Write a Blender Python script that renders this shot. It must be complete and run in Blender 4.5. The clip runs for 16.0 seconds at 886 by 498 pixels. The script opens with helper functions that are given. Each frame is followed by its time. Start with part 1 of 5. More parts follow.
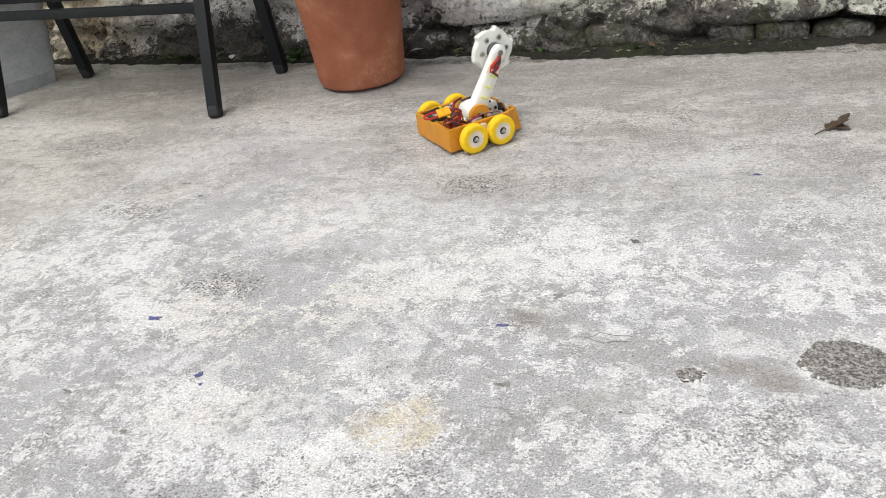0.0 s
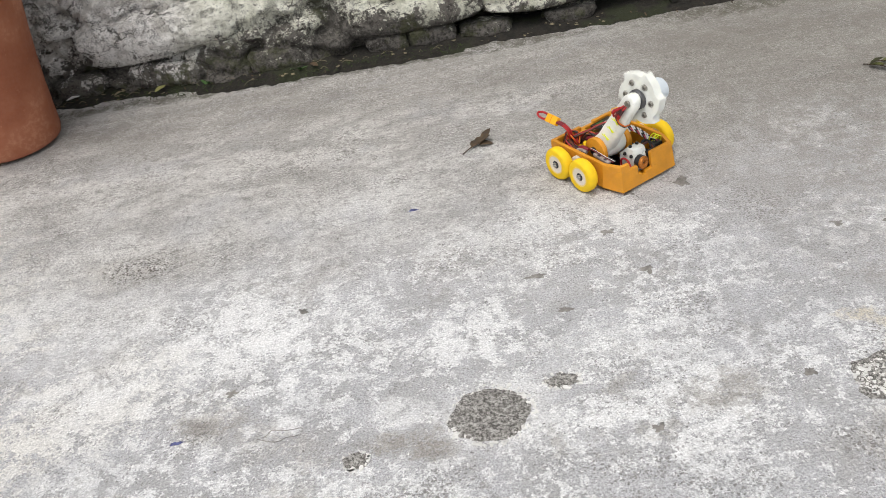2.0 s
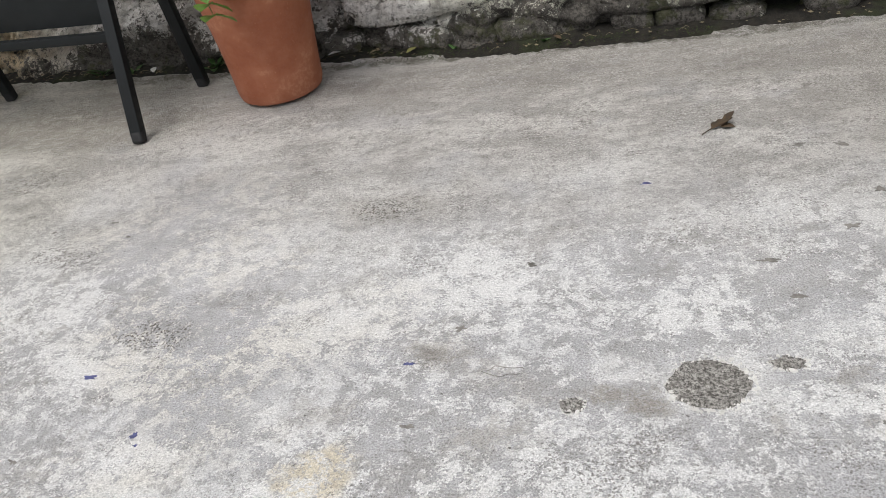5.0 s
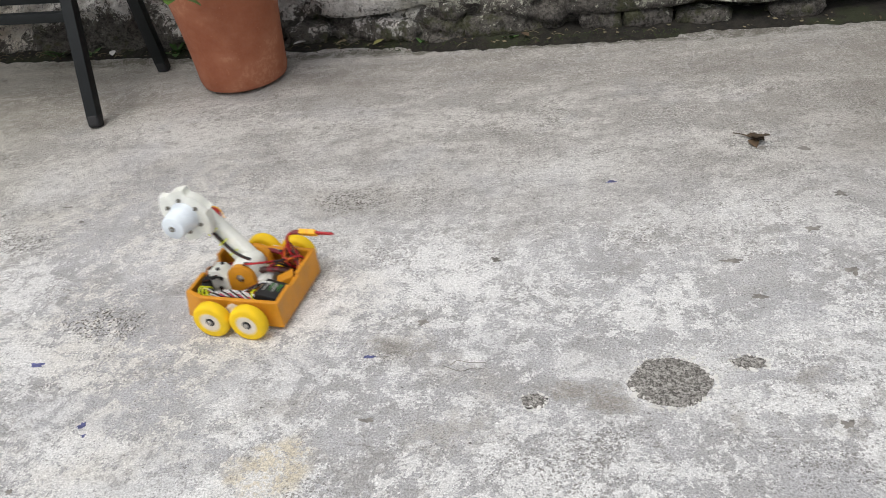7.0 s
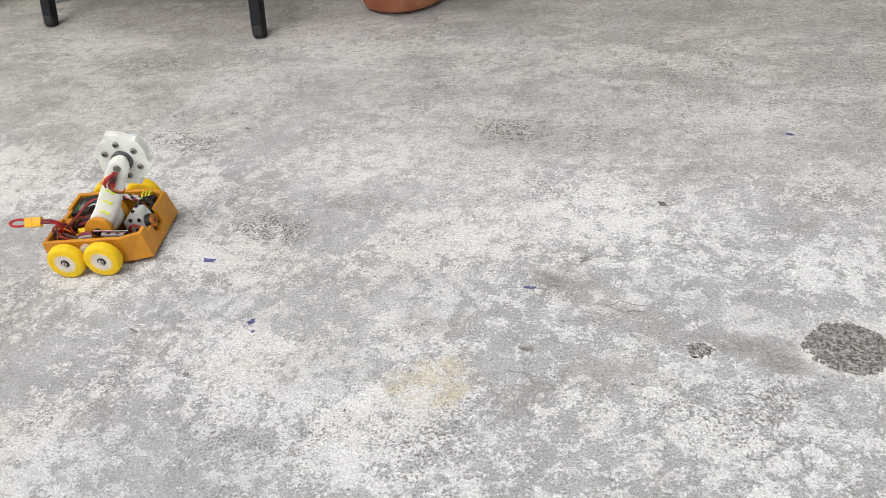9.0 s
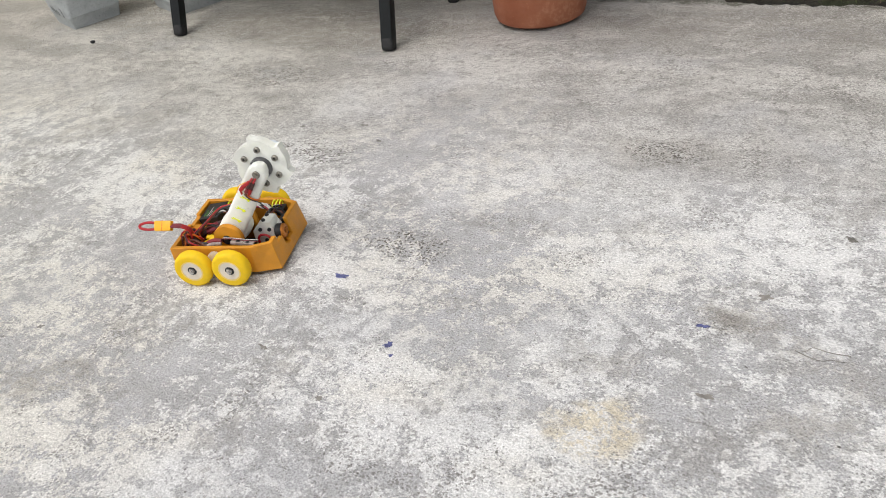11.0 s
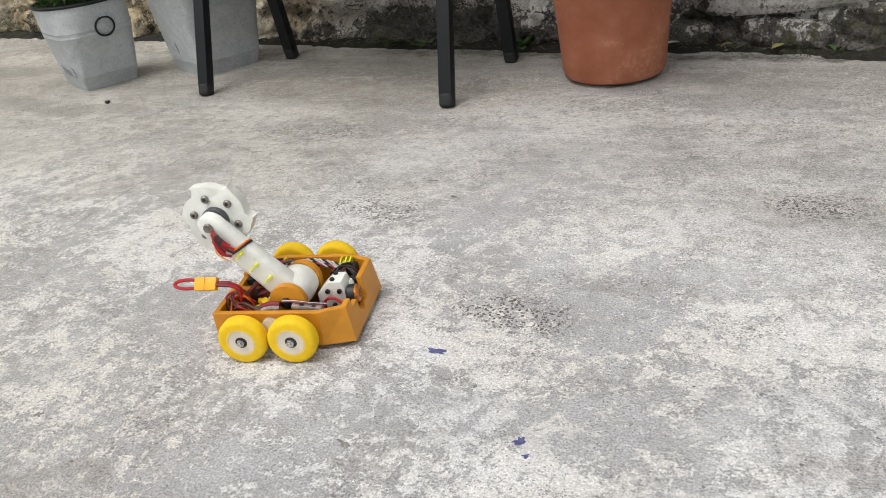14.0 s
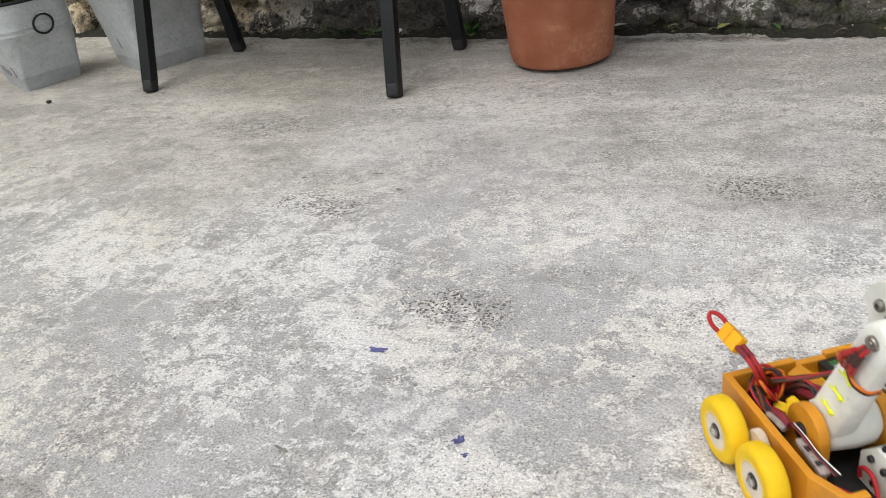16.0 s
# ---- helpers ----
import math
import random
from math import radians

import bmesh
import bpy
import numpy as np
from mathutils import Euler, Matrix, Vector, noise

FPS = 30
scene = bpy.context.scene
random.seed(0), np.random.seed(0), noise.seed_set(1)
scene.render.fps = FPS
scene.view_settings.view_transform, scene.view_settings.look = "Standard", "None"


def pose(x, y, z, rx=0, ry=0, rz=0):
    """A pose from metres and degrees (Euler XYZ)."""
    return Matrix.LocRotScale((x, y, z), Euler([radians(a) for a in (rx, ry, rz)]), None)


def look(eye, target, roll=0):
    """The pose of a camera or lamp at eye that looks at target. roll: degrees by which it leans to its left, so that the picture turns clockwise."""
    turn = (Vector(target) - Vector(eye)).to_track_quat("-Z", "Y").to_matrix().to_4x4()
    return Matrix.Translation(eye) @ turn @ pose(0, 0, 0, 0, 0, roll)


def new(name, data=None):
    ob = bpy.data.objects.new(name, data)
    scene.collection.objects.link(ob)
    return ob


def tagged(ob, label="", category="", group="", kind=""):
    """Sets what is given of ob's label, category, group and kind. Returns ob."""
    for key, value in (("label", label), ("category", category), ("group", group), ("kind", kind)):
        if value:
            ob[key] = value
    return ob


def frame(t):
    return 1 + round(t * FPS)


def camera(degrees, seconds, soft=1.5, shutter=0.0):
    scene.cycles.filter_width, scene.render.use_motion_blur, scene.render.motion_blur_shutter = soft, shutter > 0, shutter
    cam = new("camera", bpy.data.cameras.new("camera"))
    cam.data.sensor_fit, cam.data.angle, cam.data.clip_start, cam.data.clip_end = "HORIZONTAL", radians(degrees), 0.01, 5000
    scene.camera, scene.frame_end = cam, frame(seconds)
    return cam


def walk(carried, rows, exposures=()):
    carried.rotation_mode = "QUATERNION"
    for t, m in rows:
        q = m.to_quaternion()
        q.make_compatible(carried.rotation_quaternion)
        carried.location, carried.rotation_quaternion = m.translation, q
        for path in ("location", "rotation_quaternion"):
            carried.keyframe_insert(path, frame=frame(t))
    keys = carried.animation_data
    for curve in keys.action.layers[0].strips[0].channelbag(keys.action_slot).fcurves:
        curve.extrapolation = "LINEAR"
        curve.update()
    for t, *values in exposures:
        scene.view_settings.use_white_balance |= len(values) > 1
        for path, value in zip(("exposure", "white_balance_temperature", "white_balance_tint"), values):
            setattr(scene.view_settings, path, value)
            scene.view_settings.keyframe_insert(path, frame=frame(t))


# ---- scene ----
cam = camera(57.0, 16.0, soft=0.9, shutter=0.11)
PATH = [
    (0, (-0.009, 0.244, 0.557), (-0.568, 1.9, -0.416), -8.2),
    (0.5, (0.015, 0.254, 0.593), (-0.468, 1.903, -0.43), -9.1),
    (1, (0.049, 0.285, 0.64), (-0.284, 1.894, -0.5), -10.2),
    (1.5, (0.101, 0.313, 0.679), (-0.061, 1.927, -0.491), -10.8),
    (2, (0.145, 0.337, 0.69), (0.129, 1.969, -0.466), -10.3),
    (2.5, (0.155, 0.338, 0.683), (0.235, 1.961, -0.484), -8.7),
    (3, (0.146, 0.329, 0.685), (0.248, 1.931, -0.508), -7.4),
    (3.5, (0.131, 0.303, 0.692), (0.105, 1.916, -0.491), -8.3),
    (4, (0.109, 0.273, 0.699), (-0.244, 1.888, -0.426), -11.9),
    (4.2, (0.1, 0.265, 0.702), (-0.366, 1.864, -0.405), -13.1),
    (6.3, (0.091, 0.28, 0.688), (-0.364, 1.874, -0.431), -10.8),
    (6.5, (0.088, 0.279, 0.687), (-0.334, 1.88, -0.434), -10.0),
    (7, (0.087, 0.276, 0.684), (-0.303, 1.882, -0.442), -9.0),
    (7.5, (0.078, 0.272, 0.682), (-0.292, 1.876, -0.455), -7.8),
    (8, (0.051, 0.266, 0.683), (-0.37, 1.829, -0.49), -6.7),
    (8.5, (0.015, 0.258, 0.686), (-0.544, 1.745, -0.529), -8.0),
    (8.7, (0.01, 0.255, 0.685), (-0.582, 1.725, -0.535), -8.5),
    (10.8, (-0.073, 0.269, 0.648), (-0.867, 1.694, -0.51), -9.4),
    (11, (-0.109, 0.29, 0.629), (-0.929, 1.721, -0.502), -9.6),
    (11.5, (-0.195, 0.332, 0.568), (-1.056, 1.799, -0.484), -8.9),
    (12, (-0.266, 0.368, 0.518), (-1.123, 1.881, -0.469), -7.3),
    (12.5, (-0.305, 0.394, 0.483), (-1.122, 1.949, -0.473), -7.1),
    (13, (-0.326, 0.394, 0.482), (-1.122, 1.973, -0.453), -7.5),
    (13.5, (-0.33, 0.389, 0.476), (-1.135, 1.969, -0.451), -7.5),
    (14, (-0.333, 0.385, 0.48), (-1.154, 1.959, -0.441), -7.8),
    (14.5, (-0.333, 0.387, 0.483), (-1.161, 1.959, -0.435), -8.2),
    (15, (-0.33, 0.386, 0.485), (-1.156, 1.957, -0.437), -8.4),
    (15.5, (-0.318, 0.405, 0.48), (-1.124, 1.98, -0.453), -9.0),
    (16, (-0.308, 0.413, 0.479), (-1.061, 1.997, -0.482), -8.9),
]
walk(cam, [(t, look(eye, target, roll)) for t, eye, target, roll in PATH], exposures=[(0.0, 0.06, 6500, 10), (0.5, 0.08, 6500, 10), (1.0, 0.04, 6500, 10), (2.0, -0.01, 6500, 10), (3.5, -0.10, 6500, 10), (4.2, -0.16, 6500, 10), (7.0, -0.17, 6500, 10), (8.7, -0.12, 6520, 10), (10.8, -0.10, 6570, 10), (16.0, -0.11, 6570, 10)])


# ---- light ----
world = bpy.data.worlds.new("sky")
scene.world = world
world.use_nodes = True
wn = world.node_tree
sky = wn.nodes.new("ShaderNodeTexSky")
sky.sky_type = "NISHITA"
sky.sun_disc = False
sky.sun_elevation, sky.sun_rotation = radians(62), radians(200)
sky.dust_density, sky.air_density = 3.0, 1.0
grey = wn.nodes.new("ShaderNodeHueSaturation")
grey.inputs["Saturation"].default_value = 0.22
wn.links.new(sky.outputs[0], grey.inputs["Color"])
wn.links.new(grey.outputs[0], wn.nodes["Background"].inputs[0])
wn.nodes["Background"].inputs[1].default_value = 0.178
sun = new("sun", bpy.data.lights.new("sun", "SUN"))
sun.data.energy, sun.data.angle, sun.data.color = 1.4, radians(35), (1.0, 0.96, 0.9)
sun.matrix_world = look((-0.8, -1.1, 4.0), (0, 0, 0))
scene.view_settings.exposure = 0.0


# ---- node helpers ----
class Nodes:
    def __init__(self, name):
        self.m = bpy.data.materials.new(name)
        self.m.use_nodes = True
        self.t = self.m.node_tree
        self.b = self.t.nodes["Principled BSDF"]

    def node(self, kind, **kw):
        n = self.t.nodes.new(kind)
        for k, v in kw.items():
            if k == "op":
                n.operation = v
            elif k == "feature":
                n.feature = v
            elif k == "blend":
                n.blend_type = v
            elif k == "dtype":
                n.data_type = v
        return n

    def put(self, sock, v):
        if v is None:
            return
        if hasattr(v, "is_linked"):
            self.t.links.new(v, sock)
        else:
            sock.default_value = v

    def pos(self):
        return self.node("ShaderNodeNewGeometry").outputs["Position"]

    def obj(self):
        return self.node("ShaderNodeTexCoord").outputs["Object"]

    def noise(self, vec, scale, detail=4.0, rough=0.55, col=False, dist=0.0):
        n = self.node("ShaderNodeTexNoise")
        self.put(n.inputs["Vector"], vec)
        n.inputs["Scale"].default_value = scale
        n.inputs["Detail"].default_value = detail
        n.inputs["Roughness"].default_value = rough
        n.inputs["Distortion"].default_value = dist
        return n.outputs["Color"] if col else n.outputs["Fac"]

    def voro(self, vec, scale, feature="F1", out="Distance"):
        n = self.node("ShaderNodeTexVoronoi", feature=feature)
        self.put(n.inputs["Vector"], vec)
        n.inputs["Scale"].default_value = scale
        return n.outputs[out]

    def math(self, op, a, b=0.0, c=0.0):
        n = self.node("ShaderNodeMath", op=op)
        self.put(n.inputs[0], a)
        self.put(n.inputs[1], b)
        self.put(n.inputs[2], c)
        return n.outputs[0]

    def vmath(self, op, a, b):
        n = self.node("ShaderNodeVectorMath", op=op)
        self.put(n.inputs[0], a)
        self.put(n.inputs[1], b)
        return n.outputs["Value"] if op in ("LENGTH", "DISTANCE") else n.outputs["Vector"]

    def step(self, v, lo, hi, a=0.0, b=1.0):
        n = self.node("ShaderNodeMapRange")
        n.interpolation_type = "SMOOTHSTEP"
        self.put(n.inputs[0], v)
        for i, q in enumerate((lo, hi, a, b)):
            n.inputs[i + 1].default_value = q
        return n.outputs[0]

    def mix(self, f, a, b, blend="MIX"):
        n = self.node("ShaderNodeMix", dtype="RGBA", blend=blend)
        self.put(n.inputs[0], f)
        for i, v in ((6, a), (7, b)):
            if isinstance(v, tuple):
                v = (*v, 1.0)
            self.put(n.inputs[i], v)
        return n.outputs[2]

    def bump(self, h, strength=0.3, dist=0.01):
        n = self.node("ShaderNodeBump")
        n.inputs["Strength"].default_value = strength
        n.inputs["Distance"].default_value = dist
        self.put(n.inputs["Height"], h)
        self.put(self.b.inputs["Normal"], n.outputs[0])

    def out(self, col, rough, metal=0.0):
        if isinstance(col, tuple):
            col = (*col, 1.0)
        self.put(self.b.inputs["Base Color"], col)
        self.put(self.b.inputs["Roughness"], rough)
        self.put(self.b.inputs["Metallic"], metal)
        return self.m


def plain(name, col, rough=0.5, metal=0.0, vary=0.12, scale=60.0, bump=0.05, sss=0.0):
    """Paint, plastic, rubber or metal with a little unevenness in tone, gloss and relief."""
    n = Nodes(name)
    p = n.obj()
    f = n.noise(p, scale, 5)
    g = n.noise(p, scale * 0.15, 3)
    dark = tuple(c * (1 - vary * 1.6) for c in col)
    lite = tuple(min(1.0, c * (1 + vary)) for c in col)
    c = n.mix(n.step(n.math("ADD", n.math("MULTIPLY", f, 0.5), n.math("MULTIPLY", g, 0.5)), 0.3, 0.7), dark, lite)
    r = n.step(f, 0.3, 0.7, max(0.03, rough - 0.08), min(1.0, rough + 0.1))
    if bump:
        n.bump(f, bump, 0.002)
    if sss:
        n.b.inputs["Subsurface Weight"].default_value = sss
        n.b.inputs["Subsurface Radius"].default_value = (0.004, 0.004, 0.004)
        n.b.inputs["Subsurface Scale"].default_value = 1.0
    return n.out(c, r, metal)


def printed(name, col, sss=0.0):
    """Printed plastic: fine horizontal layer lines."""
    n = Nodes(name)
    p = n.obj()
    w = n.node("ShaderNodeTexWave")
    w.bands_direction = "Z"
    n.put(w.inputs["Vector"], p)
    w.inputs["Scale"].default_value = 420.0
    w.inputs["Distortion"].default_value = 0.6
    f = n.noise(p, 35, 4)
    dark = tuple(c * 0.86 for c in col)
    lite = tuple(min(1.0, c * 1.08) for c in col)
    c = n.mix(n.step(f, 0.3, 0.7), dark, lite)
    c = n.mix(n.step(n.noise(p, 190, 3), 0.62, 0.75, 0, 0.35), c, tuple(c2 * 0.6 for c2 in col))
    n.bump(w.outputs["Fac"], 0.12, 0.0006)
    if sss:
        n.b.inputs["Subsurface Weight"].default_value = sss
        n.b.inputs["Subsurface Radius"].default_value = (0.006, 0.006, 0.005)
        n.b.inputs["Subsurface Scale"].default_value = 1.0
    return n.out(c, n.step(f, 0.3, 0.7, 0.38, 0.55))


# ---- materials ----
def concrete_floor():
    n = Nodes("weathered concrete")
    p = n.pos()
    sep = n.node("ShaderNodeSeparateXYZ")
    n.put(sep.inputs[0], p)
    big = n.noise(p, 1.6, 4, 0.6)
    mid = n.noise(p, 6.5, 6, 0.62)
    flake = n.noise(p, 30, 12, 0.72, dist=0.3)
    fine = n.noise(p, 190, 6, 0.72)
    grit = n.noise(p, 430, 4, 0.7)
    pock = n.noise(n.vmath("MULTIPLY", p, (1.0, 0.8, 1.0)), 105, 7, 0.68)
    # the near half has lost its skin in flakes, the far half keeps a brushed finish
    near = n.step(n.math("ADD", sep.outputs[1], n.math("MULTIPLY", big, -0.9)), 1.24, 0.70)
    # far half: rough brushed cement
    dm = n.node("ShaderNodeMapping")
    n.put(dm.inputs["Vector"], p)
    dm.inputs["Rotation"].default_value = (0, 0, radians(-24))
    dm.inputs["Scale"].default_value = (3.4, 8.5, 1)
    drift = n.noise(dm.outputs[0], 1.0, 8, 0.68, dist=0.4)
    drift = n.math("ADD", n.math("MULTIPLY", drift, 0.5), n.math("ADD", n.math("MULTIPLY", flake, 0.3), n.math("MULTIPLY", fine, 0.2)))
    far = n.mix(n.step(drift, 0.45, 0.55), (0.66, 0.64, 0.605), (0.41, 0.392, 0.366))
    far = n.mix(n.step(mid, 0.52, 0.64, 0, 0.45), far, (0.46, 0.456, 0.465))
    far = n.mix(n.step(flake, 0.54, 0.62, 0, 0.5), far, (0.33, 0.312, 0.288))
    grains = n.noise(p, 215, 6, 0.76)
    coarse = n.step(n.noise(n.vmath("ADD", p, (5.2, 8.8, 0)), 8, 5, 0.65), 0.42, 0.60, 0.3, 1.0)
    far = n.mix(n.math("MULTIPLY", n.step(grains, 0.49, 0.41, 0, 0.6), coarse), far, (0.80, 0.785, 0.755))
    far = n.mix(n.math("MULTIPLY", n.step(grains, 0.53, 0.60, 0, 0.7), coarse), far, (0.24, 0.226, 0.208))
    far = n.mix(n.step(pock, 0.56, 0.61, 0, 0.6), far, (0.22, 0.207, 0.19))
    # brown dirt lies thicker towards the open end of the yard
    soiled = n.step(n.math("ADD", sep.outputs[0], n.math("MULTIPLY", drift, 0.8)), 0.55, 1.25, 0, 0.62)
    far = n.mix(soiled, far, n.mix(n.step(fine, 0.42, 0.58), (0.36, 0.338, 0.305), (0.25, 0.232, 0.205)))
    clump = n.noise(n.vmath("ADD", p, (6.4, 1.9, 0)), 44, 8, 0.74)
    far = n.mix(n.math("MULTIPLY", n.step(clump, 0.560, 0.605, 0, 0.65), coarse), far, (0.20, 0.182, 0.158))
    # near half: pale skin in ragged islands of every size, gathered in larger bare areas
    area = n.noise(n.vmath("ADD", p, (4.1, 2.2, 0)), 5.2, 4, 0.6)
    isle = n.noise(p, 44, 9, 0.70, dist=0.4)
    chips = n.noise(n.vmath("ADD", p, (1.3, 0.7, 0)), 215, 7, 0.74)
    flk = n.math("ADD", n.math("MULTIPLY", area, 0.28), n.math("MULTIPLY", isle, 0.38))
    flk = n.math("ADD", flk, n.math("MULTIPLY", chips, 0.34))
    flk = n.math("ADD", flk, n.step(sep.outputs[0], 0.15, 0.45, 0, 0.014))
    white = n.mix(n.step(fine, 0.40, 0.56), (0.80, 0.797, 0.792), (0.67, 0.668, 0.665))
    cream = n.mix(n.step(fine, 0.40, 0.56), (0.76, 0.738, 0.69), (0.64, 0.618, 0.575))
    white = n.mix(n.math("MULTIPLY", n.step(n.noise(p, 2.4, 4, 0.6), 0.46, 0.58, 0, 0.8), n.step(sep.outputs[0], 0.1, -0.5)), white, cream)
    grey_ = n.mix(n.step(n.noise(p, 17, 6, 0.65), 0.40, 0.60), (0.405, 0.402, 0.405), (0.50, 0.50, 0.515))
    grey_ = n.mix(n.step(grit, 0.42, 0.60, 0, 0.5), grey_, (0.37, 0.365, 0.365))
    skin = n.mix(n.step(flk, 0.494, 0.508), white, grey_)
    # grime in the barest places
    grime = n.math("ADD", n.math("MULTIPLY", n.noise(n.vmath("ADD", p, (7.7, 3.1, 0)), 9, 5, 0.62), 0.55), n.math("MULTIPLY", n.noise(n.vmath("ADD", p, (2.7, 5.1, 0)), 85, 8, 0.72), 0.45))
    skin = n.mix(n.step(grime, 0.545, 0.585, 0, 0.55), skin, (0.30, 0.288, 0.275))
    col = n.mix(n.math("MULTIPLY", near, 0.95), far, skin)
    # brush strokes
    st = n.node("ShaderNodeMapping")
    n.put(st.inputs["Vector"], p)
    st.inputs["Rotation"].default_value = (0, 0, radians(28))
    st.inputs["Scale"].default_value = (22, 150, 1)
    strokes = n.noise(st.outputs[0], 1.0, 4, 0.65)
    col = n.mix(n.math("MULTIPLY", n.step(strokes, 0.55, 0.66), n.step(near, 0.0, 1.0, 0.34, 0.14)), col, (0.27, 0.255, 0.235))
    # pale scratches
    sc = n.node("ShaderNodeMapping")
    n.put(sc.inputs["Vector"], p)
    sc.inputs["Rotation"].default_value = (0, 0, radians(-38))
    sc.inputs["Scale"].default_value = (9, 340, 1)
    scr = n.math("MULTIPLY", n.step(n.noise(sc.outputs[0], 1.0, 2, 0.5), 0.66, 0.71), n.step(area, 0.52, 0.60, 0, 0.6))
    col = n.mix(scr, col, (0.76, 0.75, 0.73))
    # stains, by colour: x, y, half length, half width, turn, weight
    wob = n.noise(p, 16, 6, 0.68, col=True)
    off = n.node("ShaderNodeVectorMath", op="MULTIPLY_ADD")
    n.put(off.inputs[0], wob)
    off.inputs[1].default_value = (0.11, 0.11, 0)
    n.put(off.inputs[2], n.vmath("SUBTRACT", p, (0.055, 0.055, 0)))
    ragged = n.step(n.math("ADD", n.math("MULTIPLY", flake, 0.55), n.math("MULTIPLY", chips, 0.45)), 0.545, 0.475, 0.12, 1.0)
    under = [col]

    def stains(c, places):
        for x, y, a, b, turn, w in places:
            mp = n.node("ShaderNodeMapping")
            mp.vector_type = "TEXTURE"
            n.put(mp.inputs["Vector"], off.outputs[0])
            mp.inputs["Location"].default_value = (x, y, 0)
            mp.inputs["Rotation"].default_value = (0, 0, radians(turn))
            mp.inputs["Scale"].default_value = (a, b, 1)
            d = n.vmath("LENGTH", mp.outputs[0], None)
            under[0] = n.mix(n.math("MULTIPLY", n.step(d, 1.25, 0.55, 0, w), ragged), under[0], c)

    # white cement
    stains((0.79, 0.785, 0.775), ((0.158, 0.977, 0.075, 0.066, 0, 0.7), (0.06, 1.00, 0.04, 0.025, 0, 0.6), (0.24, 0.935, 0.05, 0.025, 0, 0.6), (-0.346, 0.797, 0.024, 0.03, 10, 0.95), (-0.06, 0.90, 0.07, 0.03, 10, 0.45), (-0.20, 1.20, 0.26, 0.08, 5, 0.35), (-0.37, 0.945, 0.06, 0.04, 0, 0.5), (-0.48, 1.27, 0.24, 0.10, 5, 0.35), (0.30, 1.06, 0.10, 0.03, 8, 0.45)))
    # bluish grey, worn bare
    stains((0.43, 0.433, 0.447), ((-0.346, 0.985, 0.10, 0.05, 5, 0.42), (-0.42, 0.83, 0.07, 0.05, 30, 0.39), (-0.577, 0.905, 0.20, 0.045, 6, 0.39), (-0.70, 1.48, 0.04, 0.17, -12, 0.35), (-1.046, 0.99, 0.10, 0.05, 25, 0.39), (-1.10, 0.86, 0.07, 0.03, 30, 0.35), (-0.486, 1.198, 0.10, 0.03, 15, 0.28), (0.50, 1.05, 0.16, 0.07, 10, 0.42), (-0.04, 1.045, 0.09, 0.04, 8, 0.35), (0.30, 1.115, 0.06, 0.03, 10, 0.32), (0.62, 1.20, 0.22, 0.07, 8, 0.35), (-0.55, 0.66, 0.18, 0.07, 15, 0.35), (0.36, 0.83, 0.12, 0.05, 10, 0.35)))
    # brown-grey grime
    stains((0.285, 0.262, 0.23), ((-0.19, 1.045, 0.05, 0.03, 0, 0.6), (0.065, 0.945, 0.05, 0.022, -15, 0.8), (-0.10, 1.00, 0.11, 0.035, -25, 0.4), (-0.09, 0.89, 0.06, 0.04, 0, 0.5), (0.212, 0.925, 0.018, 0.02, 0, 0.5), (0.418, 0.949, 0.05, 0.03, 20, 0.55), (0.336, 0.916, 0.02, 0.02, 0, 0.6), (0.319, 0.992, 0.035, 0.016, 0, 0.5), (-0.29, 0.925, 0.04, 0.03, 0, 0.4), (-0.32, 1.395, 0.10, 0.05, 8, 0.45), (-0.94, 0.715, 0.07, 0.03, 30, 0.55), (-1.41, 1.317, 0.20, 0.05, 35, 0.45), (0.60, 0.86, 0.12, 0.05, 10, 0.45)))
    # dirt blown to the yard's far side, plus painted shade near chair and wall
    # the first patch also paints in the shade under the chair
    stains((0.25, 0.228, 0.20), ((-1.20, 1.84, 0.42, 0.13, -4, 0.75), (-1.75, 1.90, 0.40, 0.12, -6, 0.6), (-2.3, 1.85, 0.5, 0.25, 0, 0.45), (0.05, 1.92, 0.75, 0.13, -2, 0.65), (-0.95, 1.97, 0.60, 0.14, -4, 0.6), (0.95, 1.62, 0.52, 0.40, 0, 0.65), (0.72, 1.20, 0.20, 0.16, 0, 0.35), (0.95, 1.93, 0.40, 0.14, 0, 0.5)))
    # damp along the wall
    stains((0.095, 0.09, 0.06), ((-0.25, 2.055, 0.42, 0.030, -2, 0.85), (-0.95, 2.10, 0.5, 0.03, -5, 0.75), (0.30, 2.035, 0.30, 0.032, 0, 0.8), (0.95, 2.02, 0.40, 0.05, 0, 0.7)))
    # ochre
    stains((0.64, 0.565, 0.42), ((-0.278, 0.832, 0.055, 0.045, 20, 0.75), (0.612, 1.033, 0.03, 0.016, 0, 0.6)))
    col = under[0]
    # pitted places where the sand shows: x, y, half length, half width
    pit = None
    for x, y, a, b in ((-0.63, 1.085, 0.085, 0.04), (-0.94, 1.31, 0.07, 0.04), (-1.19, 1.59, 0.15, 0.06), (-0.60, 1.08, 0.07, 0.05), (-0.88, 1.30, 0.06, 0.05), (-0.33, 1.40, 0.08, 0.04)):
        mp = n.node("ShaderNodeMapping")
        mp.vector_type = "TEXTURE"
        n.put(mp.inputs["Vector"], off.outputs[0])
        mp.inputs["Location"].default_value = (x, y, 0)
        mp.inputs["Scale"].default_value = (a, b, 1)
        m = n.step(n.vmath("LENGTH", mp.outputs[0], None), 1.2, 0.4)
